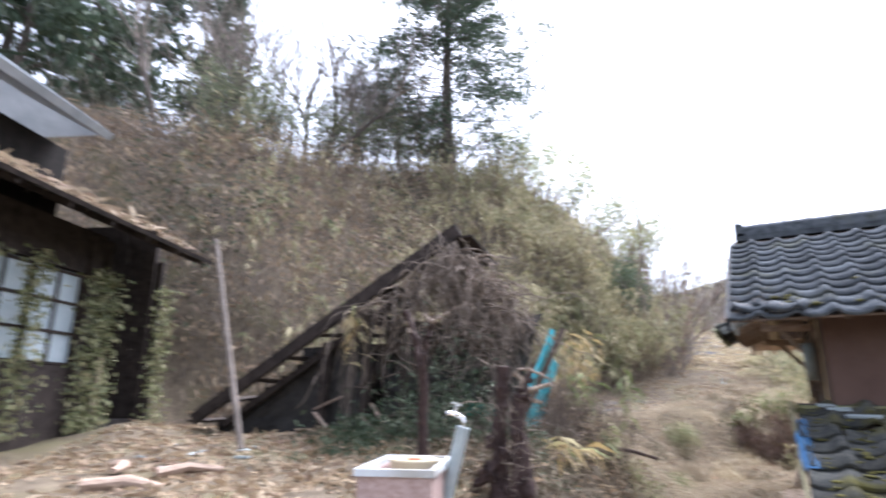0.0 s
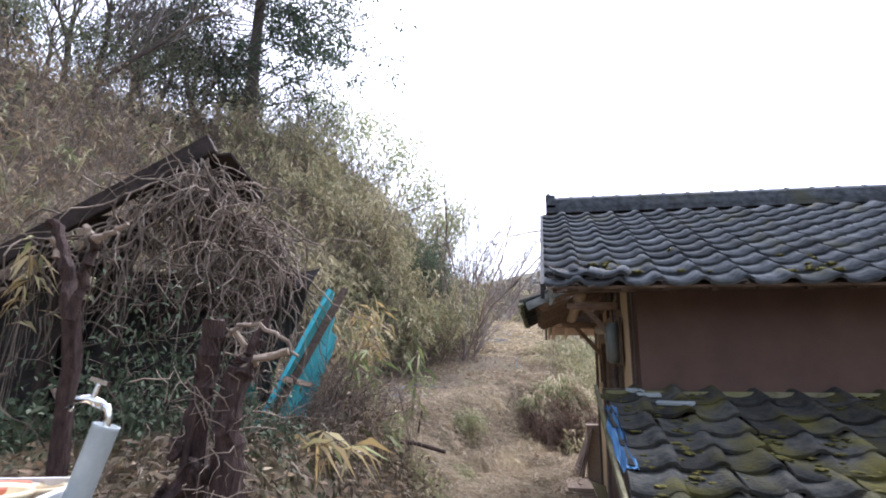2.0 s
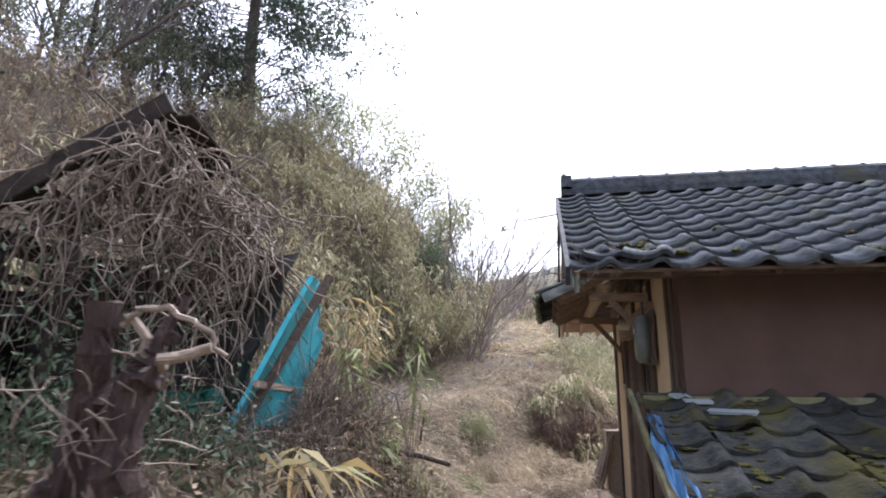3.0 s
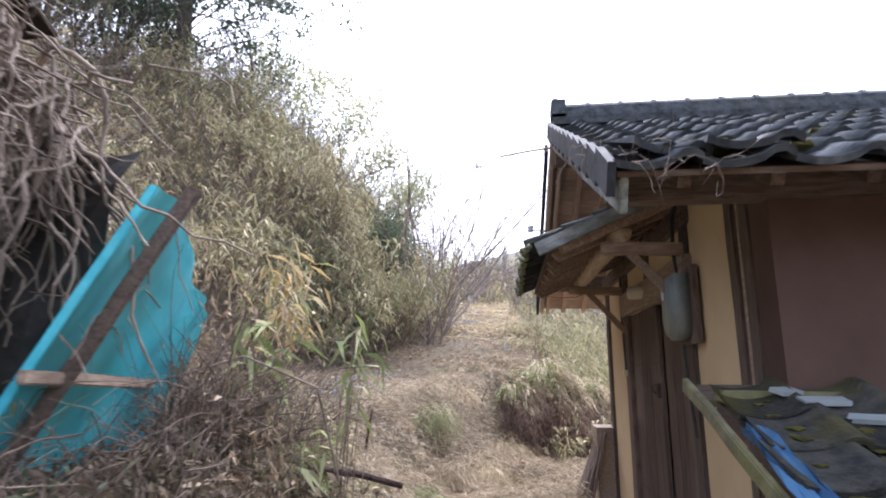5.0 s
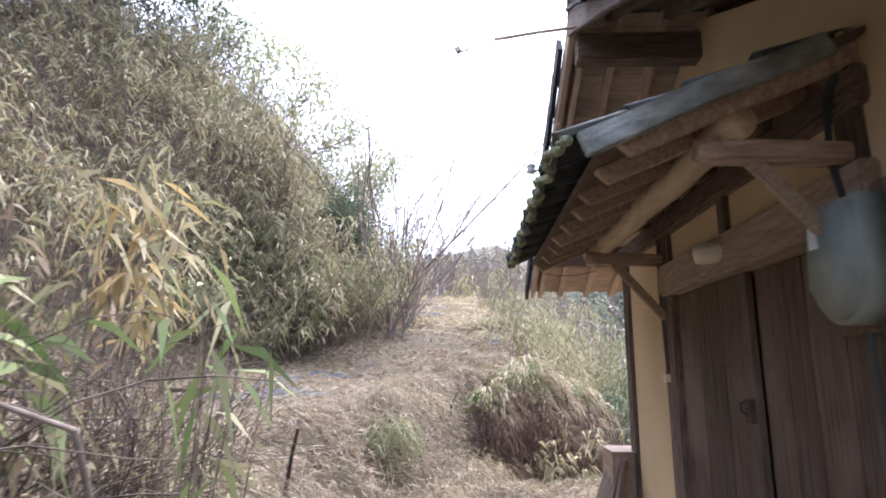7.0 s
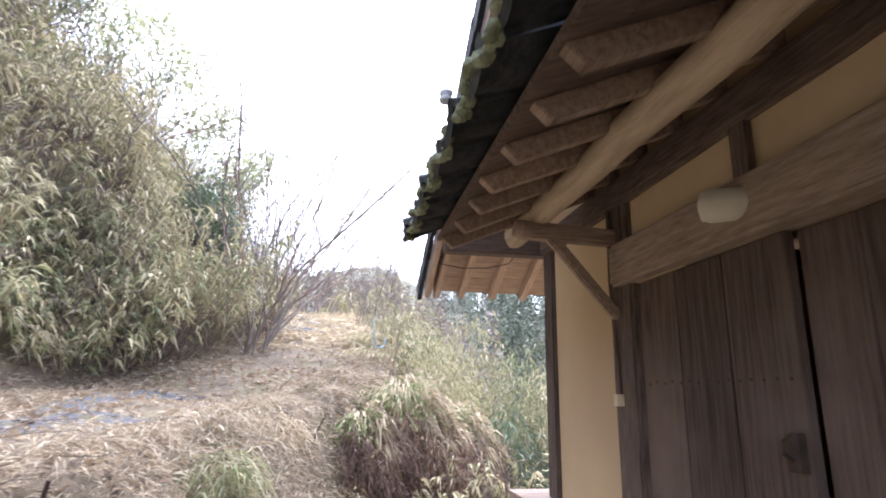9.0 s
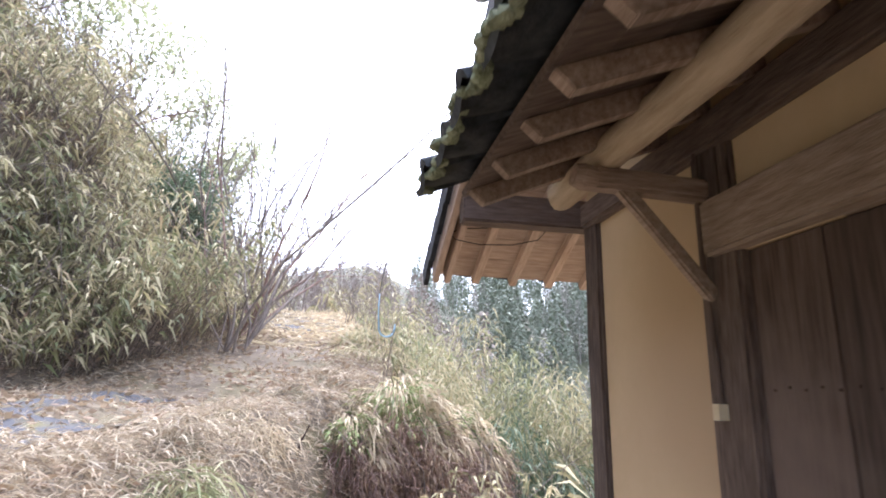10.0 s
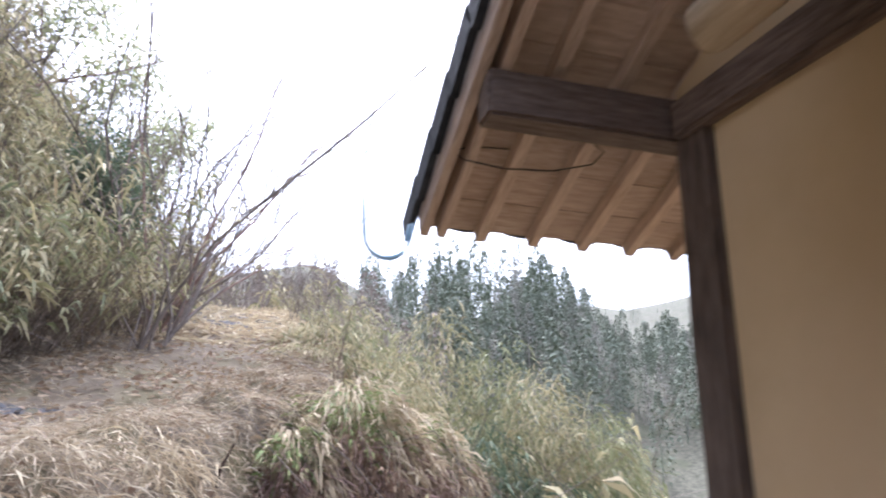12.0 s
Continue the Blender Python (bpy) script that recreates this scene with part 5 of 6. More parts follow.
for i in range(60):
    c = (rm.choice((-0.2, 0.35, 1.15, 1.9, 2.4)) + rm.gauss(0, 0.09), -0.45 + abs(rm.gauss(0, 0.35)), 0)
    c = (c[0], c[1], RIDGE_Z - (RIDGE_Y - c[1]) * PITCH + 0.05)
    bmesh.ops.create_icosphere(bm, subdivisions=1, radius=rm.uniform(0.015, 0.04), matrix=Matrix.Translation(c) @ Matrix.Diagonal((1.3, 1.2, 0.5, 1)))
part("moss", bm, M_MOSS, roof, "small moss cushions on the roof tiles")
n = 60
dry = np.stack([R.normal(-0.55, 0.12, n), R.normal(-0.3, 0.25, n), np.zeros(n)], -1)
dry[:, 2] = RIDGE_Z - (RIDGE_Y - dry[:, 1]) * PITCH + 0.06
joined("dry_vine", *curls(dry, R.normal(size=(n, 3)) * np.array([[1, 1, 0.3]]), R.uniform(0.1, 0.25, n), 5, 0.0018, 0.5, 0.6), M_VINE, "dry vine tendrils over the roof corner", "vine")

# ---- boards and a box at the far corner of the gate house ----
crate = thing("wooden_crate", "weathered wooden box standing against the corner post", "box", (-0.14, 3.95, 0.1))
part("side_panel", slab(-0.02, 0.22, -0.16, -0.14, 0, 0.78, 0.006), M_PALEWOOD, crate)
part("side_panel", slab(-0.02, 0.22, 0.14, 0.16, 0, 0.78, 0.006), M_PALEWOOD, crate)
part("front_panel", slab(-0.045, -0.021, -0.16, 0.16, 0, 0.78, 0.006), M_PALEWOOD, crate)
part("top", slab(-0.05, 0.23, -0.18, 0.18, 0.781, 0.80, 0.006), M_PALEWOOD_X, crate)
for i, (px, tilt) in enumerate(((-0.30, 14), (-0.36, 18), (-0.42, 23))):
    b = thing("leaning_board", "grey weathered board leaning on the wooden box", "board", (px, 3.75 + 0.06 * i, 0.12), "boards beside the box")
    b.matrix_world = pose(px, 3.75 + 0.06 * i, 0.1, 0, tilt, 8 * i)
    part("plank", slab(-0.012, 0.012, -0.08, 0.08, 0, 0.78 - 0.05 * i, 0.004, wobble=0.004, cuts=3), M_DARKWOOD, b)
slabs = thing("board_stack", "flat weathered boards lying by the door", "boards", (-0.35, 3.3, 0.12))
for i in range(3):
    part("plank", slab(-0.2 + 0.03 * i, 0.2 - 0.02 * i, -0.45, 0.45, 0.04 * i, 0.04 * i + 0.035, 0.005), M_PALEWOOD, slabs)
for bx, by, rz, ln in ((0.0, -0.22, 8, 0.16), (0.14, -0.36, -38, 0.26), (-0.08, -0.14, 40, 0.14)):
    b = thing("slate_strip", "broken pale board lying on the mossy lean-to", "board", (bx, by, LZ + LS * by + 0.085))
    b.matrix_world = pose(bx, by, LZ + LS * by + 0.085, 18, 0, rz)
    part("strip", slab(-ln / 2, ln / 2, -0.025, 0.025, -0.008, 0.008, 0.003), M_PVC, b)

# ---- tap, sink and tubs ----
tap = thing("standpipe", "garden tap on a leaning grey pipe", "tap", (-2.05, -3.0, 0.72))
part("pipe", lathe([(0.046, 0.0), (0.046, 0.02), (0.048, 0.54), (0.05, 0.55), (0.042, 0.55), (0.04, 0.3), (0.0, 0.3)], 18), M_PVC, tap, "grey plastic sleeve pipe", True)
part("riser", tube([(0, 0, 0.3), (0, 0, 0.57), (-0.02, -0.005, 0.6), (-0.05, -0.01, 0.605)], 0.014, 10), M_CHROME, tap, "", True)
spout = part("spout", tube([(-0.04, -0.01, 0.605), (-0.10, -0.02, 0.612), (-0.14, -0.03, 0.60), (-0.155, -0.033, 0.565)], [0.016, 0.015, 0.013, 0.014], 12), M_CHROME, tap, "chrome spout", True)
part("valve", tube([(-0.085, -0.018, 0.62), (-0.085, -0.018, 0.66), (-0.085, -0.018, 0.665)], [0.014, 0.012, 0.01], 10), M_CHROME, tap)
part("handle", slab(-0.125, -0.045, -0.028, -0.008, 0.665, 0.68, 0.006), M_CHROME, tap, "chrome cross handle")
tap.matrix_world = pose(-2.14, -3.0, 0.75, -4, 14, 0) @ Matrix.Diagonal((0.8, 0.8, 0.93, 1))

sink = thing("stone_sink", "white-rimmed pink terrazzo sink lying on the ground", "sink", (-2.3, -3.25, 0.82))
part("base", slab(-0.19, 0.19, -0.37, 0.37, 0.0, 0.04, 0.01), M_STONEWARE, sink)
for x0, x1, y0, y1 in ((-0.19, -0.165, -0.37, 0.37), (0.165, 0.19, -0.37, 0.37), (-0.164, 0.164, -0.37, -0.345), (-0.164, 0.164, 0.345, 0.37)):
    part("side", slab(x0, x1, y0, y1, 0.041, 0.188, 0.006), M_STONEWARE, sink, "pink speckled terrazzo side")
for x0, x1, y0, y1 in ((-0.205, -0.175, -0.385, 0.385), (0.175, 0.205, -0.385, 0.385), (-0.174, 0.174, -0.385, -0.355), (-0.174, 0.174, 0.355, 0.385)):
    part("rim", slab(x0, x1, y0, y1, 0.19, 0.225, 0.01), M_WHITE, sink, "white enamel rim")
part("basin", slab(-0.163, 0.163, -0.343, 0.343, 0.045, 0.06, 0.004), M_RUIN, sink, "dirty dark basin floor")
sink.matrix_world = pose(-2.26, -3.16, 0.835, 0, 0, 22)
for nm, lab, r, h, dx, dy, mt in (("washing_up_tub", "round cream plastic tub standing in the sink", 0.13, 0.085, 0.02, 0.02, M_CREAM), ("flower_pot", "red plastic flower pot standing in the sink", 0.075, 0.08, 0.0, 0.2, M_TERRA), ("small_tub", "pale round tub standing in the sink", 0.07, 0.07, 0.08, 0.29, M_CREAM)):
    ob = part(nm, lathe([(r * 0.8, 0.0), (r * 0.98, h * 0.95), (r * 1.04, h), (r * 1.02, h + 0.006), (r * 0.93, h), (r * 0.78, 0.01), (0.0, 0.01)], 24), mt, None, "", True)
    tagged(ob, lab, "tub" if "tub" in nm else "pot")
    ob.matrix_world = sink.matrix_world @ pose(dx, dy, 0.061) @ Matrix.Diagonal((1, 1, 2.0, 1))

# ---- pollarded stumps ----
def stump(name, label, base, limbs, knots, seed):
    rng = random.Random(seed)
    t = thing(name, label, "stump", base)
    for k, (nm, pts, radii, mt) in enumerate(limbs):
        pp = []
        for i in range(len(pts) - 1):
            for j in range(4):
                f = j / 4
                pp.append(Vector(pts[i]).lerp(Vector(pts[i + 1]), f) + Vector((rng.gauss(0, 0.006), rng.gauss(0, 0.006), 0)))
        pp.append(Vector(pts[-1]))
        rr = [float(np.interp(i, np.linspace(0, len(pp) - 1, len(radii)), radii)) for i in range(len(pp))]
        part(nm, tube(pp, [q * (0.56 if mt is M_BARKDARK else 1.0) for q in rr], 12, rough=0.4), mt, t)
    for (x, y, z, r) in knots:
        bm = bmesh.new()
        bmesh.ops.create_icosphere(bm, subdivisions=3, radius=r * 0.5, matrix=pose(x, y, z))
        for v in bm.verts:
            v.co += noise.noise_vector(v.co * 16) * r * 0.5 + noise.noise_vector(v.co * 45) * r * 0.2
        part("knot", bm, M_BARKDARK, t, "knobbly pollard knot")
    return t


stump("tree_stump", "thick knobbly pollarded stump with cut branches", (-1.9, -2.6, 0.7),
      [("trunk", [(-0.1, 0.06, -0.15), (-0.07, 0.03, 0.3), (-0.04, 0.0, 0.66), (-0.01, -0.02, 0.9)], [0.12, 0.095, 0.072, 0.074], M_BARKDARK),
       ("trunk", [(0.05, 0.02, -0.15), (0.08, 0.0, 0.38), (0.07, 0.0, 0.55), (0.09, 0.0, 0.73), (0.13, 0.0, 0.79)], [0.13, 0.10, 0.085, 0.075, 0.05], M_BARKDARK),
       ("branch", [(0.05, -0.02, 0.84), (0.09, -0.03, 0.88), (0.16, -0.02, 0.885), (0.25, -0.02, 0.84), (0.32, 0.0, 0.77)], [0.009, 0.009, 0.008, 0.007, 0.006], M_VINE),
       ("branch", [(0.1, -0.01, 0.72), (0.18, -0.02, 0.76), (0.28, 0.0, 0.79)], [0.02, 0.014, 0.012], M_CUT),
       ("branch", [(0.12, 0.0, 0.76), (0.07, -0.02, 0.86)], [0.014, 0.011], M_CUT),
       ("branch", [(0.13, 0.0, 0.78), (0.17, 0.04, 0.92)], [0.03, 0.018], M_BARKDARK),
       ("root", [(-0.06, 0.0, 0.32), (-0.18, -0.04, 0.2), (-0.3, -0.02, -0.02)], [0.09, 0.06, 0.03], M_BARKDARK),
       ("root", [(0.1, 0.0, 0.3), (0.18, -0.05, 0.12), (0.28, -0.05, -0.2)], [0.08, 0.05, 0.03], M_BARKDARK)],
      [(0.11, 0.0, 0.74, 0.07), (0.06, -0.02, 0.55, 0.075), (0.0, -0.02, 0.36, 0.1), (-0.1, 0.0, 0.46, 0.08), (-0.12, -0.02, 0.28, 0.1), (0.1, 0.0, 0.26, 0.1), (-0.01, -0.02, 0.89, 0.055), (-0.02, 0.0, 0.12, 0.15), (0.15, 0.02, 0.82, 0.05)], 5)
stump("forked_stump", "forked dark trunk cut off at head height", (-2.56, -2.55, 0.86),
      [("trunk", [(-0.02, 0.04, -0.15), (0.02, 0.0, 0.35), (0.06, -0.1, 0.78)], [0.07, 0.062, 0.06], M_BARKDARK),
       ("branch", [(0.06, -0.1, 0.74), (0.0, -0.1, 0.94), (-0.06, -0.11, 1.12)], [0.05, 0.045, 0.04], M_BARKDARK),
       ("branch", [(0.06, -0.1, 0.74), (0.11, -0.12, 0.92), (0.16, -0.15, 1.05)], [0.042, 0.036, 0.032], M_BARKDARK),
       ("branch", [(0.16, -0.15, 1.04), (0.22, -0.16, 1.06), (0.3, -0.16, 1.1)], [0.016, 0.01, 0.007], M_VINE),
       ("branch", [(0.16, -0.15, 1.04), (0.1, -0.14, 1.1)], [0.018, 0.012], M_CUT),
       ("branch", [(-0.05, -0.11, 1.08), (-0.03, -0.12, 0.98)], [0.012, 0.014], M_CUT)],
      [(0.16, -0.15, 1.05, 0.04), (-0.06, -0.11, 1.11, 0.045)], 8)

n = 120
p = np.stack([R.normal(-1.86, 0.12, n), R.normal(-2.6, 0.1, n), R.uniform(0.75, 1.5, n)], -1)
joined("stump_twigs", *curls(p, R.normal(size=(n, 3)), R.uniform(0.08, 0.26, n), 5, R.uniform(0.0015, 0.004, n), 0.1, 0.5, 4), M_VINE, "dead twigs and roots tangled round the stump", "twigs")
# ---- collapsed shed under vines ----
PK, LF = Vector((-3.22, -0.85, 3.02)), Vector((-6.6, -1.15, 1.08))
shed = thing("collapsed_shed", "collapsed dark timber shed smothered in dead vines", "shed", (-4.2, -0.2, 1.0))
inv = shed.matrix_world.inverted()


def shed_part(name, bm, mat, label=""):
    ob = part(name, bm, mat, shed, label)
    ob.matrix_parent_inverse = inv
    return ob


BK = Vector((0.05, 1.25, 0.05))
shed_part("barge_board", beam(LF + Vector((0, -0.08, 0.07)), PK + Vector((0.08, -0.08, 0.1)), 0.06, 0.15, wobble=0.015), M_RUIN, "dark barge board along the fallen roof")
shed_part("rafter", beam(LF + Vector((0.3, 0.12, 0.0)), PK + Vector((0.0, 0.12, -0.14)), 0.07, 0.08, wobble=0.01), M_RUIN)
for k in range(9):
    f = k / 8
    a = LF.lerp(PK, f) + Vector((0, 0, 0.02))
    shed_part("roof_board", beam(a + Vector((0, -0.02, 0.02)), a + BK * (1.0 if k < 6 else 0.45) + Vector((0, 0, 0.1 * math.sin(k * 2.1) - (0.0 if k < 6 else 0.12))), 0.44, 0.025, wobble=0.015), M_RUIN)
# added black planks closing the low end, standing for the dark under the fallen roof
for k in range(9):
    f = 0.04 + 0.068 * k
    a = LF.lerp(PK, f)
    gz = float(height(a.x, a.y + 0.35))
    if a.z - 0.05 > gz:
        shed_part("shade_plank", beam((a.x, a.y + 0.3, gz - 0.15), (a.x + 0.02, a.y + 0.32, a.z - 0.03), 0.02, 0.27, wobble=0.01), M_DEEPSHADE)
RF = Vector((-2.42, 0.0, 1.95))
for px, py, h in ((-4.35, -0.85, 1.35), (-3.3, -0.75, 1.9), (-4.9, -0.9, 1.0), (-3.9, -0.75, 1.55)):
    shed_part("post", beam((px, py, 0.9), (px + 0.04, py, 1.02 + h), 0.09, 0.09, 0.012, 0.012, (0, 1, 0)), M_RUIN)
# back wall in near-black: the shed's inner shade as colour
shed_part("back_wall", slab(-6.3, -3.1, 0.25, 0.3, 0.8, 2.1, 0.01), M_DEEPSHADE, "back wall coloured black for the shade inside the shed")
shed_part("tie_beam", beam((-4.8, -0.55, 1.95), (-2.95, -0.35, 1.99), 0.08, 0.1, wobble=0.02), M_RUIN)
for i, (a, b) in enumerate((((-4.9, -1.0, 1.25), (-4.62, -1.05, 1.05)), ((-4.95, -0.95, 1.28), (-4.6, -0.9, 1.42)), ((-4.2, -0.9, 1.35), (-3.9, -0.95, 1.02)))):
    b_ = thing("broken_lath", "pale broken lath lying inside the shed", "lath", a)
    ob = part("slat", beam(a, b, 0.05, 0.02), M_PALEWOOD_X, b_)
    ob.matrix_parent_inverse = b_.matrix_world.inverted()
# black plastic, widened so it also stands for the dark hollow behind the vines
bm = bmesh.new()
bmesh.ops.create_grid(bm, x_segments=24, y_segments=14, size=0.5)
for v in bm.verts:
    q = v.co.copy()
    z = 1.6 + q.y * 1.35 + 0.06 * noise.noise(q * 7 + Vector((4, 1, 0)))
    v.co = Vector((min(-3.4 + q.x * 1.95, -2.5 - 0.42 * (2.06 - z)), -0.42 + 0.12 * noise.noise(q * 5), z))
shed_part("shade_sheet", bm, M_SHADESHEET, "crumpled black plastic sheet, widened to stand for the dark hollow")
# added black plane along the low front, standing for the dark under the fallen roof
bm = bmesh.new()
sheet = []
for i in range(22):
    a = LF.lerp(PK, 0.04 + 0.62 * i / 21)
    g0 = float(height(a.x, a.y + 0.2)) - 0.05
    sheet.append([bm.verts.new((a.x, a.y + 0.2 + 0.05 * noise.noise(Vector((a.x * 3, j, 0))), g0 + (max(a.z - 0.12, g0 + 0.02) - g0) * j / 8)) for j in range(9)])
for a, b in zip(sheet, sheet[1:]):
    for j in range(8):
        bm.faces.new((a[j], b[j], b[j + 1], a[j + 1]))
shed_part("shade_sheet", bm, M_SHADESHEET, "added black plane standing for the dark under the fallen roof")
# vines falling over the ridge and front
n = 380
t = R.random(n)
side = R.random(n) < 0.72
pk, lf, rf = np.array(PK), np.array(LF), np.array(RF)
p = np.where(side[:, None], pk + (rf - pk) * (0.72 * t ** 1.2)[:, None] + np.array([[0.0, -0.12, 0.02]]), pk + (lf - pk) * (0.38 * t ** 1.5)[:, None])
p += R.normal(0, 0.07, (n, 3)) * np.array([[1, 1.2, 0.7]]) - np.array([[0, 0, 0.1]])
p[:, 0] = np.minimum(p[:, 0], -2.75)
w = np.stack([R.normal(0.0, 0.45, n), R.normal(-0.2, 0.25, n), R.normal(-0.6, 0.45, n)], -1)
v1 = curls(p, w, R.uniform(0.4, 1.2, n), 12, R.uniform(0.004, 0.013, n), 0.3, 0.36, 5)
n = 300
p = np.stack([R.normal(-3.0, 0.45, n), R.normal(-0.85, 0.2, n), R.uniform(2.0, 2.95, n)], -1)
p[:, 0] = np.minimum(p[:, 0], -2.7)
p[:, 2] -= np.abs(p[:, 0] + 3.15) * 0.75
v2 = curls(p, R.normal(size=(n, 3)) * np.array([[1, 0.5, 0.7]]), R.uniform(0.3, 0.8, n), 7, R.uniform(0.003, 0.008, n), 0.1, 0.5, 4)
joined("dead_vine_mass", *merge((v1[0], v1[1]), (v2[0], v2[1])), M_VINE, "thick mass of dead grey-brown vines hanging over the shed", "vine")
# undergrowth round the shed and teal sheet
def tangle(x0, x1, y0, y1, n, length, label, wild=0.35, mat=M_BRAMBLE):
    x, y = R.uniform(x0, x1, n), R.uniform(y0, y1, n)
    g = on_ground(x, y)
    return joined("bramble", *curls(g, np.stack([R.normal(0, 0.35, n), R.normal(-0.1, 0.35, n), np.full(n, 1.0)], -1), R.uniform(0.4, 1.0, n) * length, 7, R.uniform(0.0018, 0.0045, n), 0.14, wild, 4), mat, label, "undergrowth")


tangle(-2.75, -2.3, -1.6, 0.2, 150, 0.7, "tangled dry brambles behind the teal sheet")
tangle(-3.1, -2.45, 0.35, 1.5, 380, 1.25, "tangled dry brambles beside the teal sheet", 0.28)
tangle(-3.6, -2.4, -1.9, -0.6, 70, 0.8, "brambles in front of the shed")
tangle(-3.2, -2.4, 1.2, 2.6, 380, 1.2, "brambles beside the track", 0.28)
tangle(-2.5, -2.1, -0.9, 0.9, 150, 0.5, "low brambles at the foot of the teal sheet", 0.3)
tangle(-2.62, -2.4, 0.05, 0.75, 110, 1.15, "dry vines climbing over the far side of the teal sheet", 0.22)
# three of these bushes have leaves coloured dark for the shade on the ground
for cx, cy, n, s, ht, mt, lab, lf in ((-3.0, -1.45, 2600, 0.6, 0.55, L_EVER, "dark ivy growing before the shed", 0.045), (-2.45, -1.3, 1400, 0.45, 0.16, L_EVER, "dark ivy round the teal sheet", 0.045), (-3.8, -1.5, 900, 0.5, 0.2, L_EVER, "low ivy before the shed", 0.07),
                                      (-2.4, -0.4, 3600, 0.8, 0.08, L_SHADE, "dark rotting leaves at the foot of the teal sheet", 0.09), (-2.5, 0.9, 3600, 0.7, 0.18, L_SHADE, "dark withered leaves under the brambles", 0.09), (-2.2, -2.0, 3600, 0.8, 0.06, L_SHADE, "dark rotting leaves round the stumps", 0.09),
                                      (-2.8, 0.9, 1500, 0.45, 0.8, L_BROWN, "withered leaves on the brambles", 0.07), (-2.75, 0.4, 700, 0.2, 0.9, L_BROWN, "withered leaves hanging beside the teal sheet", 0.05), (-2.3, 0.6, 600, 0.4, 0.22, L_BROWN, "withered leaves at the foot of the brambles", 0.08),
                                      (-2.6, 1.9, 700, 0.5, 0.35, L_SASA, "mixed leaves beside the track", 0.09), (-2.0, 1.5, 700, 0.5, 0.15, L_GREEN, "green leaves beside the track", 0.08)):
    p = np.stack([R.normal(cx, s * 0.5, n), R.normal(cy, s * 0.55, n), np.zeros(n)], -1)
    p[:, 0] = np.minimum(p[:, 0], -1.75)
    p[:, 2] = rough_height(p[:, 0], p[:, 1]) + np.abs(R.normal(0, ht * 0.6, n))
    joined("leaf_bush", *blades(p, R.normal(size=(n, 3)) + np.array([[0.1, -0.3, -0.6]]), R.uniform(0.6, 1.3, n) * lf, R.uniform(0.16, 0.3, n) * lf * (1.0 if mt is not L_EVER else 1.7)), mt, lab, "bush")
# big bamboo leaves close to the walk, gold and green
def big_leaves(cx, cy, cz, n, s, mat, label, leaf=0.19):
    stems = 11
    g = np.stack([R.normal(cx, s * 0.35, stems), R.normal(cy, s * 0.35, stems), np.zeros(stems)], -1)
    g[:, 2] = rough_height(g[:, 0], g[:, 1])
    top = np.stack([R.normal(cx + 0.1, s * 0.6, stems), R.normal(cy - 0.1, s * 0.6, stems), cz + R.normal(0, s * 0.35, stems)], -1)
    j = R.integers(0, stems, n)
    f = R.uniform(0.55, 1.02, n)[:, None]
    b = g[j] + (top[j] - g[j]) * f
    lv = blades(b, np.stack([R.normal(0.3, 0.7, n), R.normal(-0.3, 0.7, n), R.normal(-0.45, 0.4, n)], -1), R.uniform(0.6, 1.3, n) * leaf, R.uniform(0.7, 1.2, n) * leaf * 0.15, 0.5)
    t = thing("bamboo_plant", label, "bamboo", (cx, cy, float(rough_height(cx, cy))))
    a = joined("foliage", *lv, mat, "", "", t, "stuff")
    b = joined("cane", *sticks(g, top, 0.0035, 0.0015, 5), M_VINE, "", "", t, "stuff")
    a.matrix_parent_inverse = b.matrix_parent_inverse = t.matrix_world.inverted()


big_leaves(-2.78, 1.80, 2.30, 100, 0.17, L_GOLD, "golden drooping bamboo leaves above the brambles", 0.22)
big_leaves(-3.01, 2.62, 2.20, 60, 0.3, L_GOLD, "golden and green bamboo leaves by the track", 0.2)
big_leaves(-2.52, 0.90, 1.72, 44, 0.2, L_MOUND, "broad green bamboo leaves among the brambles", 0.23)
big_leaves(-2.03, 1.06, 1.67, 30, 0.16, L_MOUND, "broad green bamboo leaves over the litter", 0.2)
big_leaves(-2.45, 1.3, 1.0, 50, 0.25, L_MOUND, "broad green bamboo leaves near the ground", 0.2)
big_leaves(-2.3, 0.75, 1.0, 40, 0.22, L_GREEN, "mixed bamboo leaves near the ground", 0.2)
big_leaves(-4.4, -1.1, 2.3, 40, 0.12, L_GOLD, "yellow-green leaf tuft on the shed roof", 0.2)
big_leaves(-2.2, -0.9, 1.05, 36, 0.2, L_GOLD, "yellow blades of grass beside the teal sheet", 0.26)

# ---- teal sheet and the plank leaning on it ----
teal = thing("teal_sheet", "bright teal plastic sheet leaning against the shed", "plastic sheet", (-2.35, -0.7, 0.95))
inv_t = teal.matrix_world.inverted()
A, D, B, C = Vector((-2.30, -0.53, 2.07)), Vector((-2.62, 0.52, 1.72)), Vector((-2.73, -0.82, 0.93)), Vector((-2.92, 0.62, 0.9))
bm = bmesh.new()
grid = []
for i in range(25):
    row = []
    for j in range(19):
        q = A.lerp(D, i / 24).lerp(B.lerp(C, i / 24), j / 18)
        row.append(bm.verts.new(q + Vector((0.016 * math.sin(i * 1.05) + 0.035 * noise.noise(q * 3), 0, 0.14 * math.sin(math.pi * min(1.0, i / 16)) * (1 - j / 18)))))
    grid.append(row)
for a, b in zip(grid, grid[1:]):
    for j in range(18):
        bm.faces.new((a[j], a[j + 1], b[j + 1], b[j]))
bmesh.ops.solidify(bm, geom=bm.faces[:], thickness=0.006)
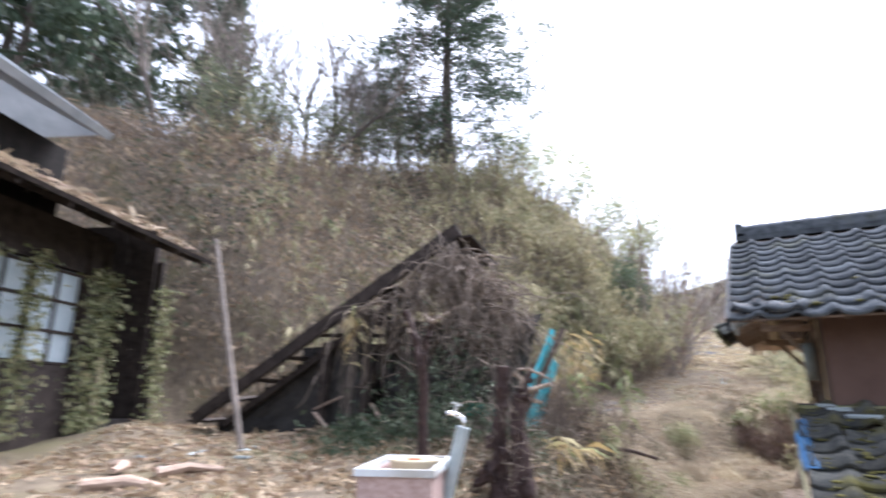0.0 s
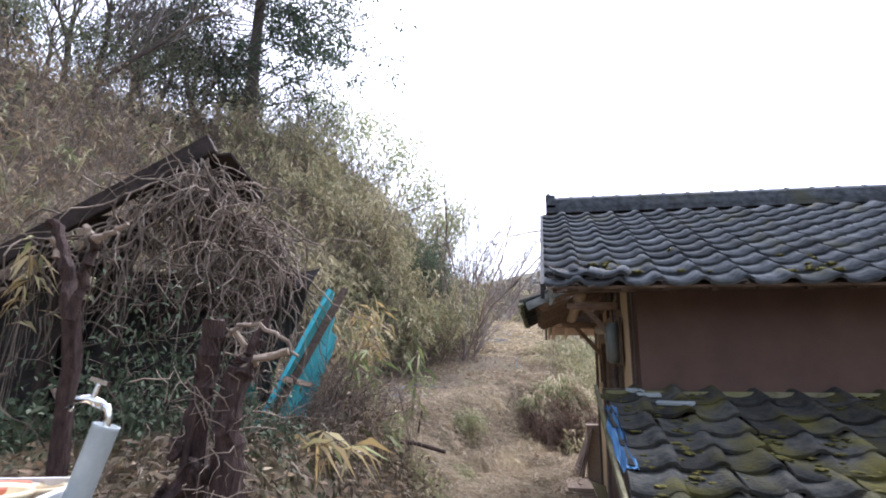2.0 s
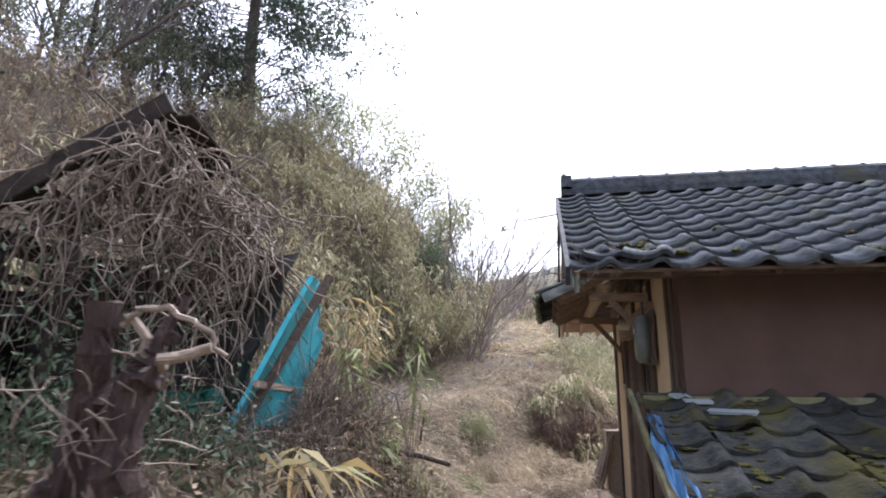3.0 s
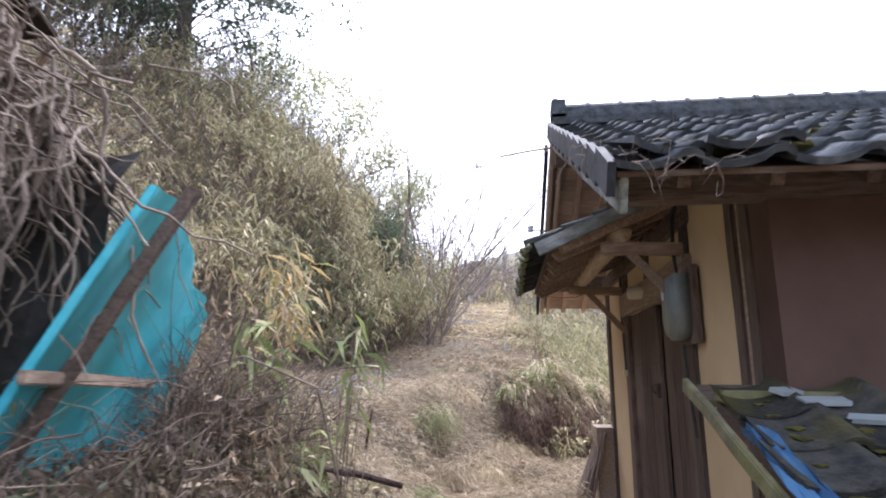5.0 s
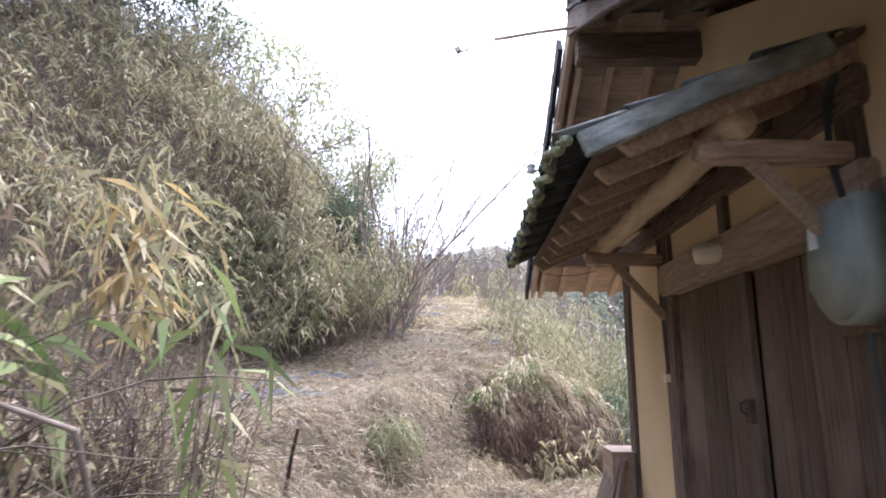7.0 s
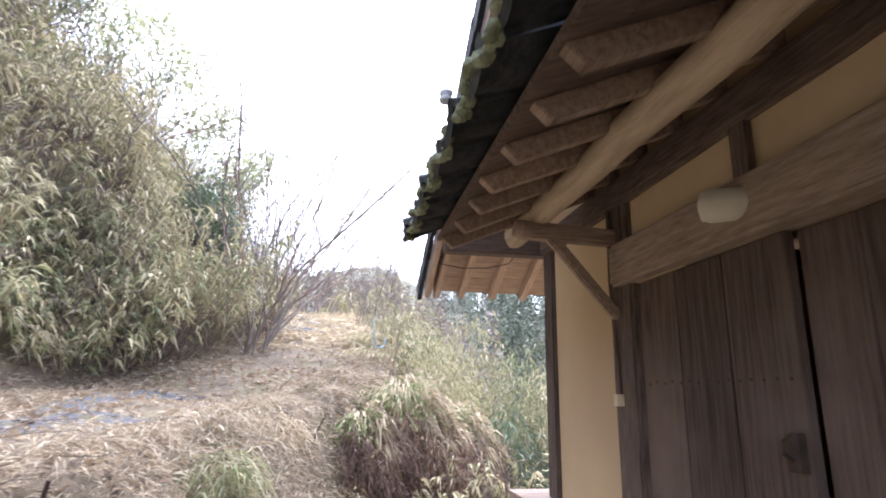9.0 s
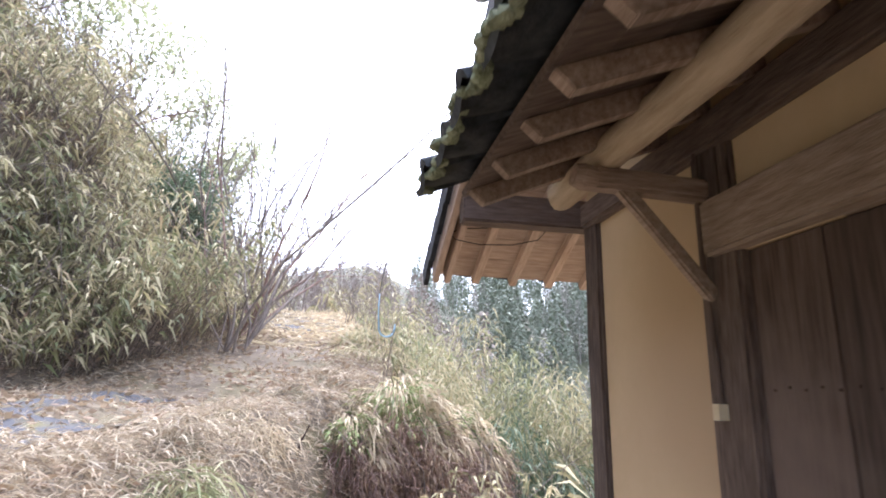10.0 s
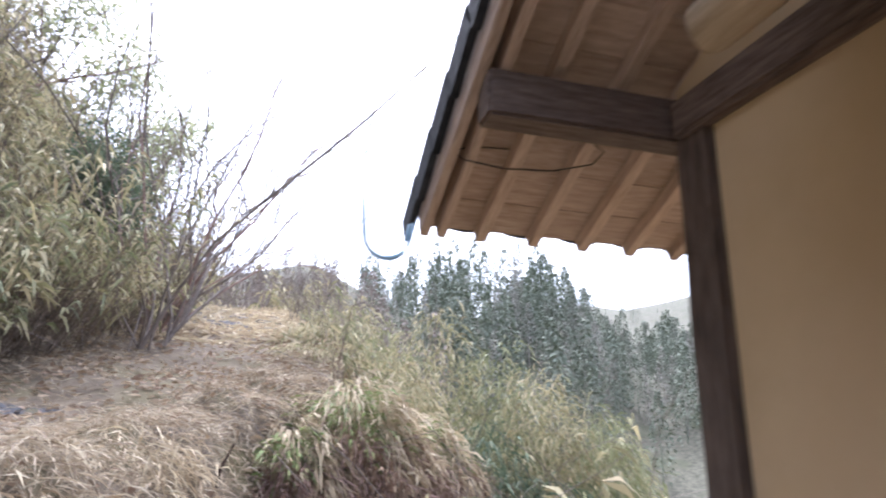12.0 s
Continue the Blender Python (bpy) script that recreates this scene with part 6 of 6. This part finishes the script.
ob = part("panel", bm, M_TEAL, teal, "", True)
ob.matrix_parent_inverse = inv_t
ob = part("edge_strip", beam(A + Vector((0.01, 0.0, 0.0)), B + Vector((0.01, 0.0, 0)), 0.022, 0.03, 0.006, 0.004), M_TEALEDGE, teal, "folded bright teal edge")
ob.matrix_parent_inverse = inv_t
ob = part("batten", beam(B.lerp(A, 0.42) + Vector((0.05, -0.05, 0.0)), C.lerp(D, 0.55) + Vector((0.06, -0.35, 0.02)), 0.025, 0.045), M_PALEWOOD, teal, "pale wooden batten across the sheet")
ob.matrix_parent_inverse = inv_t
plank = thing("leaning_plank", "rough brown plank leaning on the teal sheet", "plank", (-2.68, -0.55, 0.95))
ob = part("board", beam((-2.74, -0.6, 0.95), (-2.22, -0.40, 2.1), 0.025, 0.058, 0.008, 0.01), M_DARKWOOD_Y, plank)
ob.matrix_parent_inverse = plank.matrix_world.inverted()
rag = thing("green_net", "torn green plastic net under the vines", "net", (-3.04, -0.56, 1.30))
bm = bmesh.new()
bmesh.ops.create_grid(bm, x_segments=16, y_segments=10, size=0.5)
for v in bm.verts:
    q = v.co.copy()
    v.co = Vector((q.x * 0.5, 0.08 * noise.noise(q * 4), q.y * (0.12 + 0.1 * noise.noise(Vector((q.x * 4, 2, 0)))) + 0.04 * noise.noise(q * 5)))
part("net", bm, material("green_net", (0.01, 0.1, 0.07), (0.02, 0.18, 0.13), 20, 0.6, 0.2), rag)

# ---- branches, twigs and bits on the ground ----
for nm, lab, pts, r in (("fallen_branch", "dark fallen branch lying on the slope", [(-2.25, 1.15, 0.86), (-2.0, 1.3, 0.82), (-1.72, 1.38, 0.74)], 0.028), ("dead_twig", "short dark twig standing in the litter", [(-2.42, 3.25, 0.66), (-2.40, 3.28, 0.9), (-2.36, 3.26, 1.08)], 0.016),
                        ("fallen_branch", "grey dead branch lying by the road", [(-4.3, 5.2, 1.25), (-3.9, 5.4, 1.22), (-3.4, 5.3, 1.2)], 0.02), ("dead_twig", "forked dry twig standing on the bank", [(-1.5, 6.6, 0.72), (-1.45, 6.6, 1.05), (-1.38, 6.55, 1.2)], 0.012),
                        ("fallen_branch", "pale bent cane over the brambles", [(-1.9, 0.6, 0.9), (-2.0, 0.5, 1.35), (-2.3, 0.3, 1.5), (-2.7, 0.1, 1.35)], 0.008)):
    t = thing(nm, lab, "branch", pts[0])
    ob = part("stem", tube(pts, [r, r * 0.85, r * 0.6, r * 0.4][:len(pts)], 8, rough=0.3), M_BARKDARK if "pale" not in lab else M_VINE, t)
    ob.matrix_parent_inverse = t.matrix_world.inverted()
shard = thing("plastic_scrap", "small torn blue-grey plastic scrap on the ground", "scrap", (-2.3, 3.0, float(rough_height(-2.3, 3.0)) + 0.01))
part("scrap", slab(-0.06, 0.06, -0.05, 0.05, 0.0, 0.012, 0.004, wobble=0.02), M_METER, shard)
leafr = thing("red_leaf", "single orange-brown leaf on the bank", "leaf", (-1.5, 4.9, float(rough_height(-1.5, 4.9)) + 0.06))
part("blade", slab(-0.035, 0.035, -0.05, 0.05, 0.0, 0.006, 0.002, wobble=0.02), M_TERRA, leafr)
utility = thing("utility_pole", "thin pale pole standing in the valley", "pole", (13.2, 19.0, float(height(13.2, 19.0))))
part("shaft", tube([(0, 0, -0.3), (0, 0, 6.2)], [0.09, 0.07], 8), M_PVC, utility)

# ---- ruined farmhouse to the left ----
a0 = math.radians(29.65)
m_h = Matrix.Translation((-0.42, -6.02, 0.0)) @ Matrix.Rotation(a0, 4, "Z") @ Matrix.Translation((-3.45, 8.4, 0.0)) @ Matrix.Rotation(math.radians(-5.9), 4, "Z") @ Matrix.Translation((3.45, -8.4, 0.0))
house = thing("farmhouse", "ruined dark timber farmhouse overgrown with ivy, tin roof above tiled eave", "house")
house.matrix_world = m_h
WX = -4.35
part("wall", slab(WX - 0.1, WX, 1.5, 5.4, 0.4, 3.45, 0.0), M_RUIN, house)
part("wall", slab(WX - 0.1, WX, 5.4, 6.98, 0.4, 1.75, 0.0), M_RUIN, house)
part("wall", slab(WX - 0.1, WX, 5.4, 6.98, 2.9, 3.45, 0.0), M_RUIN, house)
part("wall", slab(WX - 0.1, WX, 6.98, 7.25, 0.4, 3.45, 0.0), M_RUIN, house)
part("end_wall", slab(-9.0, WX - 0.1, 8.5, 8.6, 0.4, 4.0, 0.0), M_RUIN, house)
# near-black on these walls and floor carries the shade under the roofs
part("inner_wall", slab(-6.4, -6.3, 1.5, 8.5, 0.4, 3.6, 0.0), M_DEEPSHADE, house, "dark interior wall")
part("floor_slab", slab(-9.0, WX - 0.02, 1.5, 8.5, 0.5, 1.1, 0.0), M_DEEPSHADE, house)
part("upper_wall", slab(-6.2, -6.0, 1.5, 8.2, 3.9, 5.2, 0.0), M_DEEPSHADE, house, "dark upper wall")
for y0 in (5.42, 6.2):
    w = part("window", slab(WX - 0.07, WX - 0.05, y0, y0 + 0.76, 1.77, 2.88, 0.0), M_GLASSPAPER, house, "dusty pale window panes")
    for k in range(4):
        part("bar", slab(WX - 0.05, WX - 0.02, y0, y0 + 0.76, 1.76 + 0.36 * k, 1.79 + 0.36 * k, 0.003), M_RUIN, w)
    for k in (0.0, 0.37, 0.73):
        part("bar", slab(WX - 0.049, WX - 0.019, y0 + k, y0 + k + 0.03, 1.76, 2.88, 0.003), M_RUIN, w)
for y0 in (5.35, 6.95, 7.25, 8.45):
    part("post", slab(WX - 0.05, WX + 0.06, y0, y0 + 0.11, 0.8, 3.4, 0.01, wobble=0.01, cuts=5), M_RUIN, house)
part("hanging_board", slab(WX - 0.3, WX - 0.27, 7.5, 7.9, 1.2, 1.95, 0.005), M_PALEWOOD, house, "pale board leaning in the doorway")
m_e = m_h @ axes((-3.45, 0.5, 3.38), (0, 1, 0), (-1, 0, 0.42))
lower = part("eave_deck", slab(0.0, 7.9, 0.0, 2.9, -0.06, -0.01, 0.0, m=axes((-3.45, 0.5, 3.38), (0, 1, 0), (-1, 0, 0.42))), M_RUIN, house)
lay_tiles(house, me_tile, m_e, 29, 9, 0.272, 0.3, rt, lambda c, r: False)
for k in range(12):
    part("rafter", beam((-3.5, 0.9 + 0.66 * k, 3.3), (-4.4, 0.9 + 0.66 * k, 3.66), 0.05, 0.06), M_RUIN, house)
bm = bmesh.new()
top = [(-5.1, 0.0, 5.35), (-5.1, 8.0, 5.35), (-8.6, 6.0, 7.8), (-8.6, 0.0, 7.8)]
vs = [bm.verts.new(q) for q in top]
bm.faces.new(vs)
bmesh.ops.subdivide_edges(bm, edges=bm.edges[:], cuts=6, use_grid_fill=True)
for v in bm.verts:
    v.co.z -= 0.25 * math.sin(min(max((v.co.x + 8.6) / 3.5, 0), 1) * math.pi)
bmesh.ops.solidify(bm, geom=bm.faces[:], thickness=0.12)
part("tin_roof", bm, M_TINROOF, house, "grey tin-covered hipped roof")
bm = bmesh.new()
vs = [bm.verts.new(q) for q in ((-5.1, 8.0, 5.35), (-12.0, 8.0, 5.35), (-8.6, 6.0, 7.8))]
bm.faces.new(vs)
bmesh.ops.solidify(bm, geom=bm.faces[:], thickness=0.12)
part("tin_roof", bm, M_TINROOF, house, "grey tin hip")
n = 2600
hy = R.choice([5.3, 6.05, 7.05, 7.3, 8.5], n) + R.normal(0, 0.13, n)
hp = np.stack([WX + 0.06 + np.abs(R.normal(0, 0.09, n)), hy, R.uniform(1.0, 3.0, n) ** 1.0], -1)
iv = joined("ivy", *blades(hp, R.normal(size=(n, 3)) + np.array([[0.3, 0, -0.5]]), R.uniform(0.05, 0.09, n), R.uniform(0.03, 0.06, n)), L_GREEN, "yellow-green ivy climbing the posts of the farmhouse", "ivy")
iv.matrix_world = m_h
n = 700
hp = np.stack([R.uniform(-5.9, -3.5, n), R.uniform(2.0, 8.3, n), np.zeros(n)], -1)
hp[:, 2] = 3.4 + (-3.45 - hp[:, 0]) * 0.42
dv = joined("roof_litter", *blades(hp + np.array([[0, 0, 0.05]]), R.normal(size=(n, 3)) * np.array([[1, 1, 0.3]]), R.uniform(0.1, 0.3, n), R.uniform(0.03, 0.06, n)), L_BROWN, "brown leaves and needles lying on the tiled eave", "leaf litter")
dv.matrix_world = m_h
pole = thing("leaning_pole", "thin weathered pole leaning from the eave to the ground", "pole", (-4.75, -2.15, 1.0))
ob = part("stick", tube([(-4.72, -2.15, 0.95), (-5.15, -2.1, 2.1), (-5.5, -2.05, 3.05)], [0.03, 0.028, 0.022], 8), M_TWIG, pole)
ob.matrix_parent_inverse = pole.matrix_world.inverted()
for i in range(14):
    q = (R.normal(-4.9, 0.5), R.normal(-2.3, 0.3))
    sc = thing("tile_fragment", "pale broken roof tile lying on the ground", "rubble", (q[0], q[1], float(rough_height(*q))), "rubble before the shed")
    ob = part("shard", slab(-0.07, 0.07, -0.04, 0.04, 0.0, 0.02, 0.005, wobble=0.02), M_PVC, sc)
    sc.matrix_world = pose(q[0], q[1], float(rough_height(*q)), R.uniform(-15, 15), 0, R.uniform(0, 180))
for q, ln, rz in (((-4.6, -3.6), 0.6, 20), ((-4.9, -3.2), 0.5, -30), ((-4.4, -3.2), 0.45, 60)):
    sc = thing("driftwood", "bleached broken wood lying on the ground", "wood", (q[0], q[1], 0.85))
    part("piece", tube([(0, 0, 0.04), (ln * 0.5, 0.05, 0.07), (ln, -0.02, 0.05)], [0.05, 0.04, 0.02], 8, rough=0.5), M_PALEWOOD_X, sc)
    sc.matrix_world = pose(q[0], q[1], float(rough_height(*q)), 0, 0, rz)
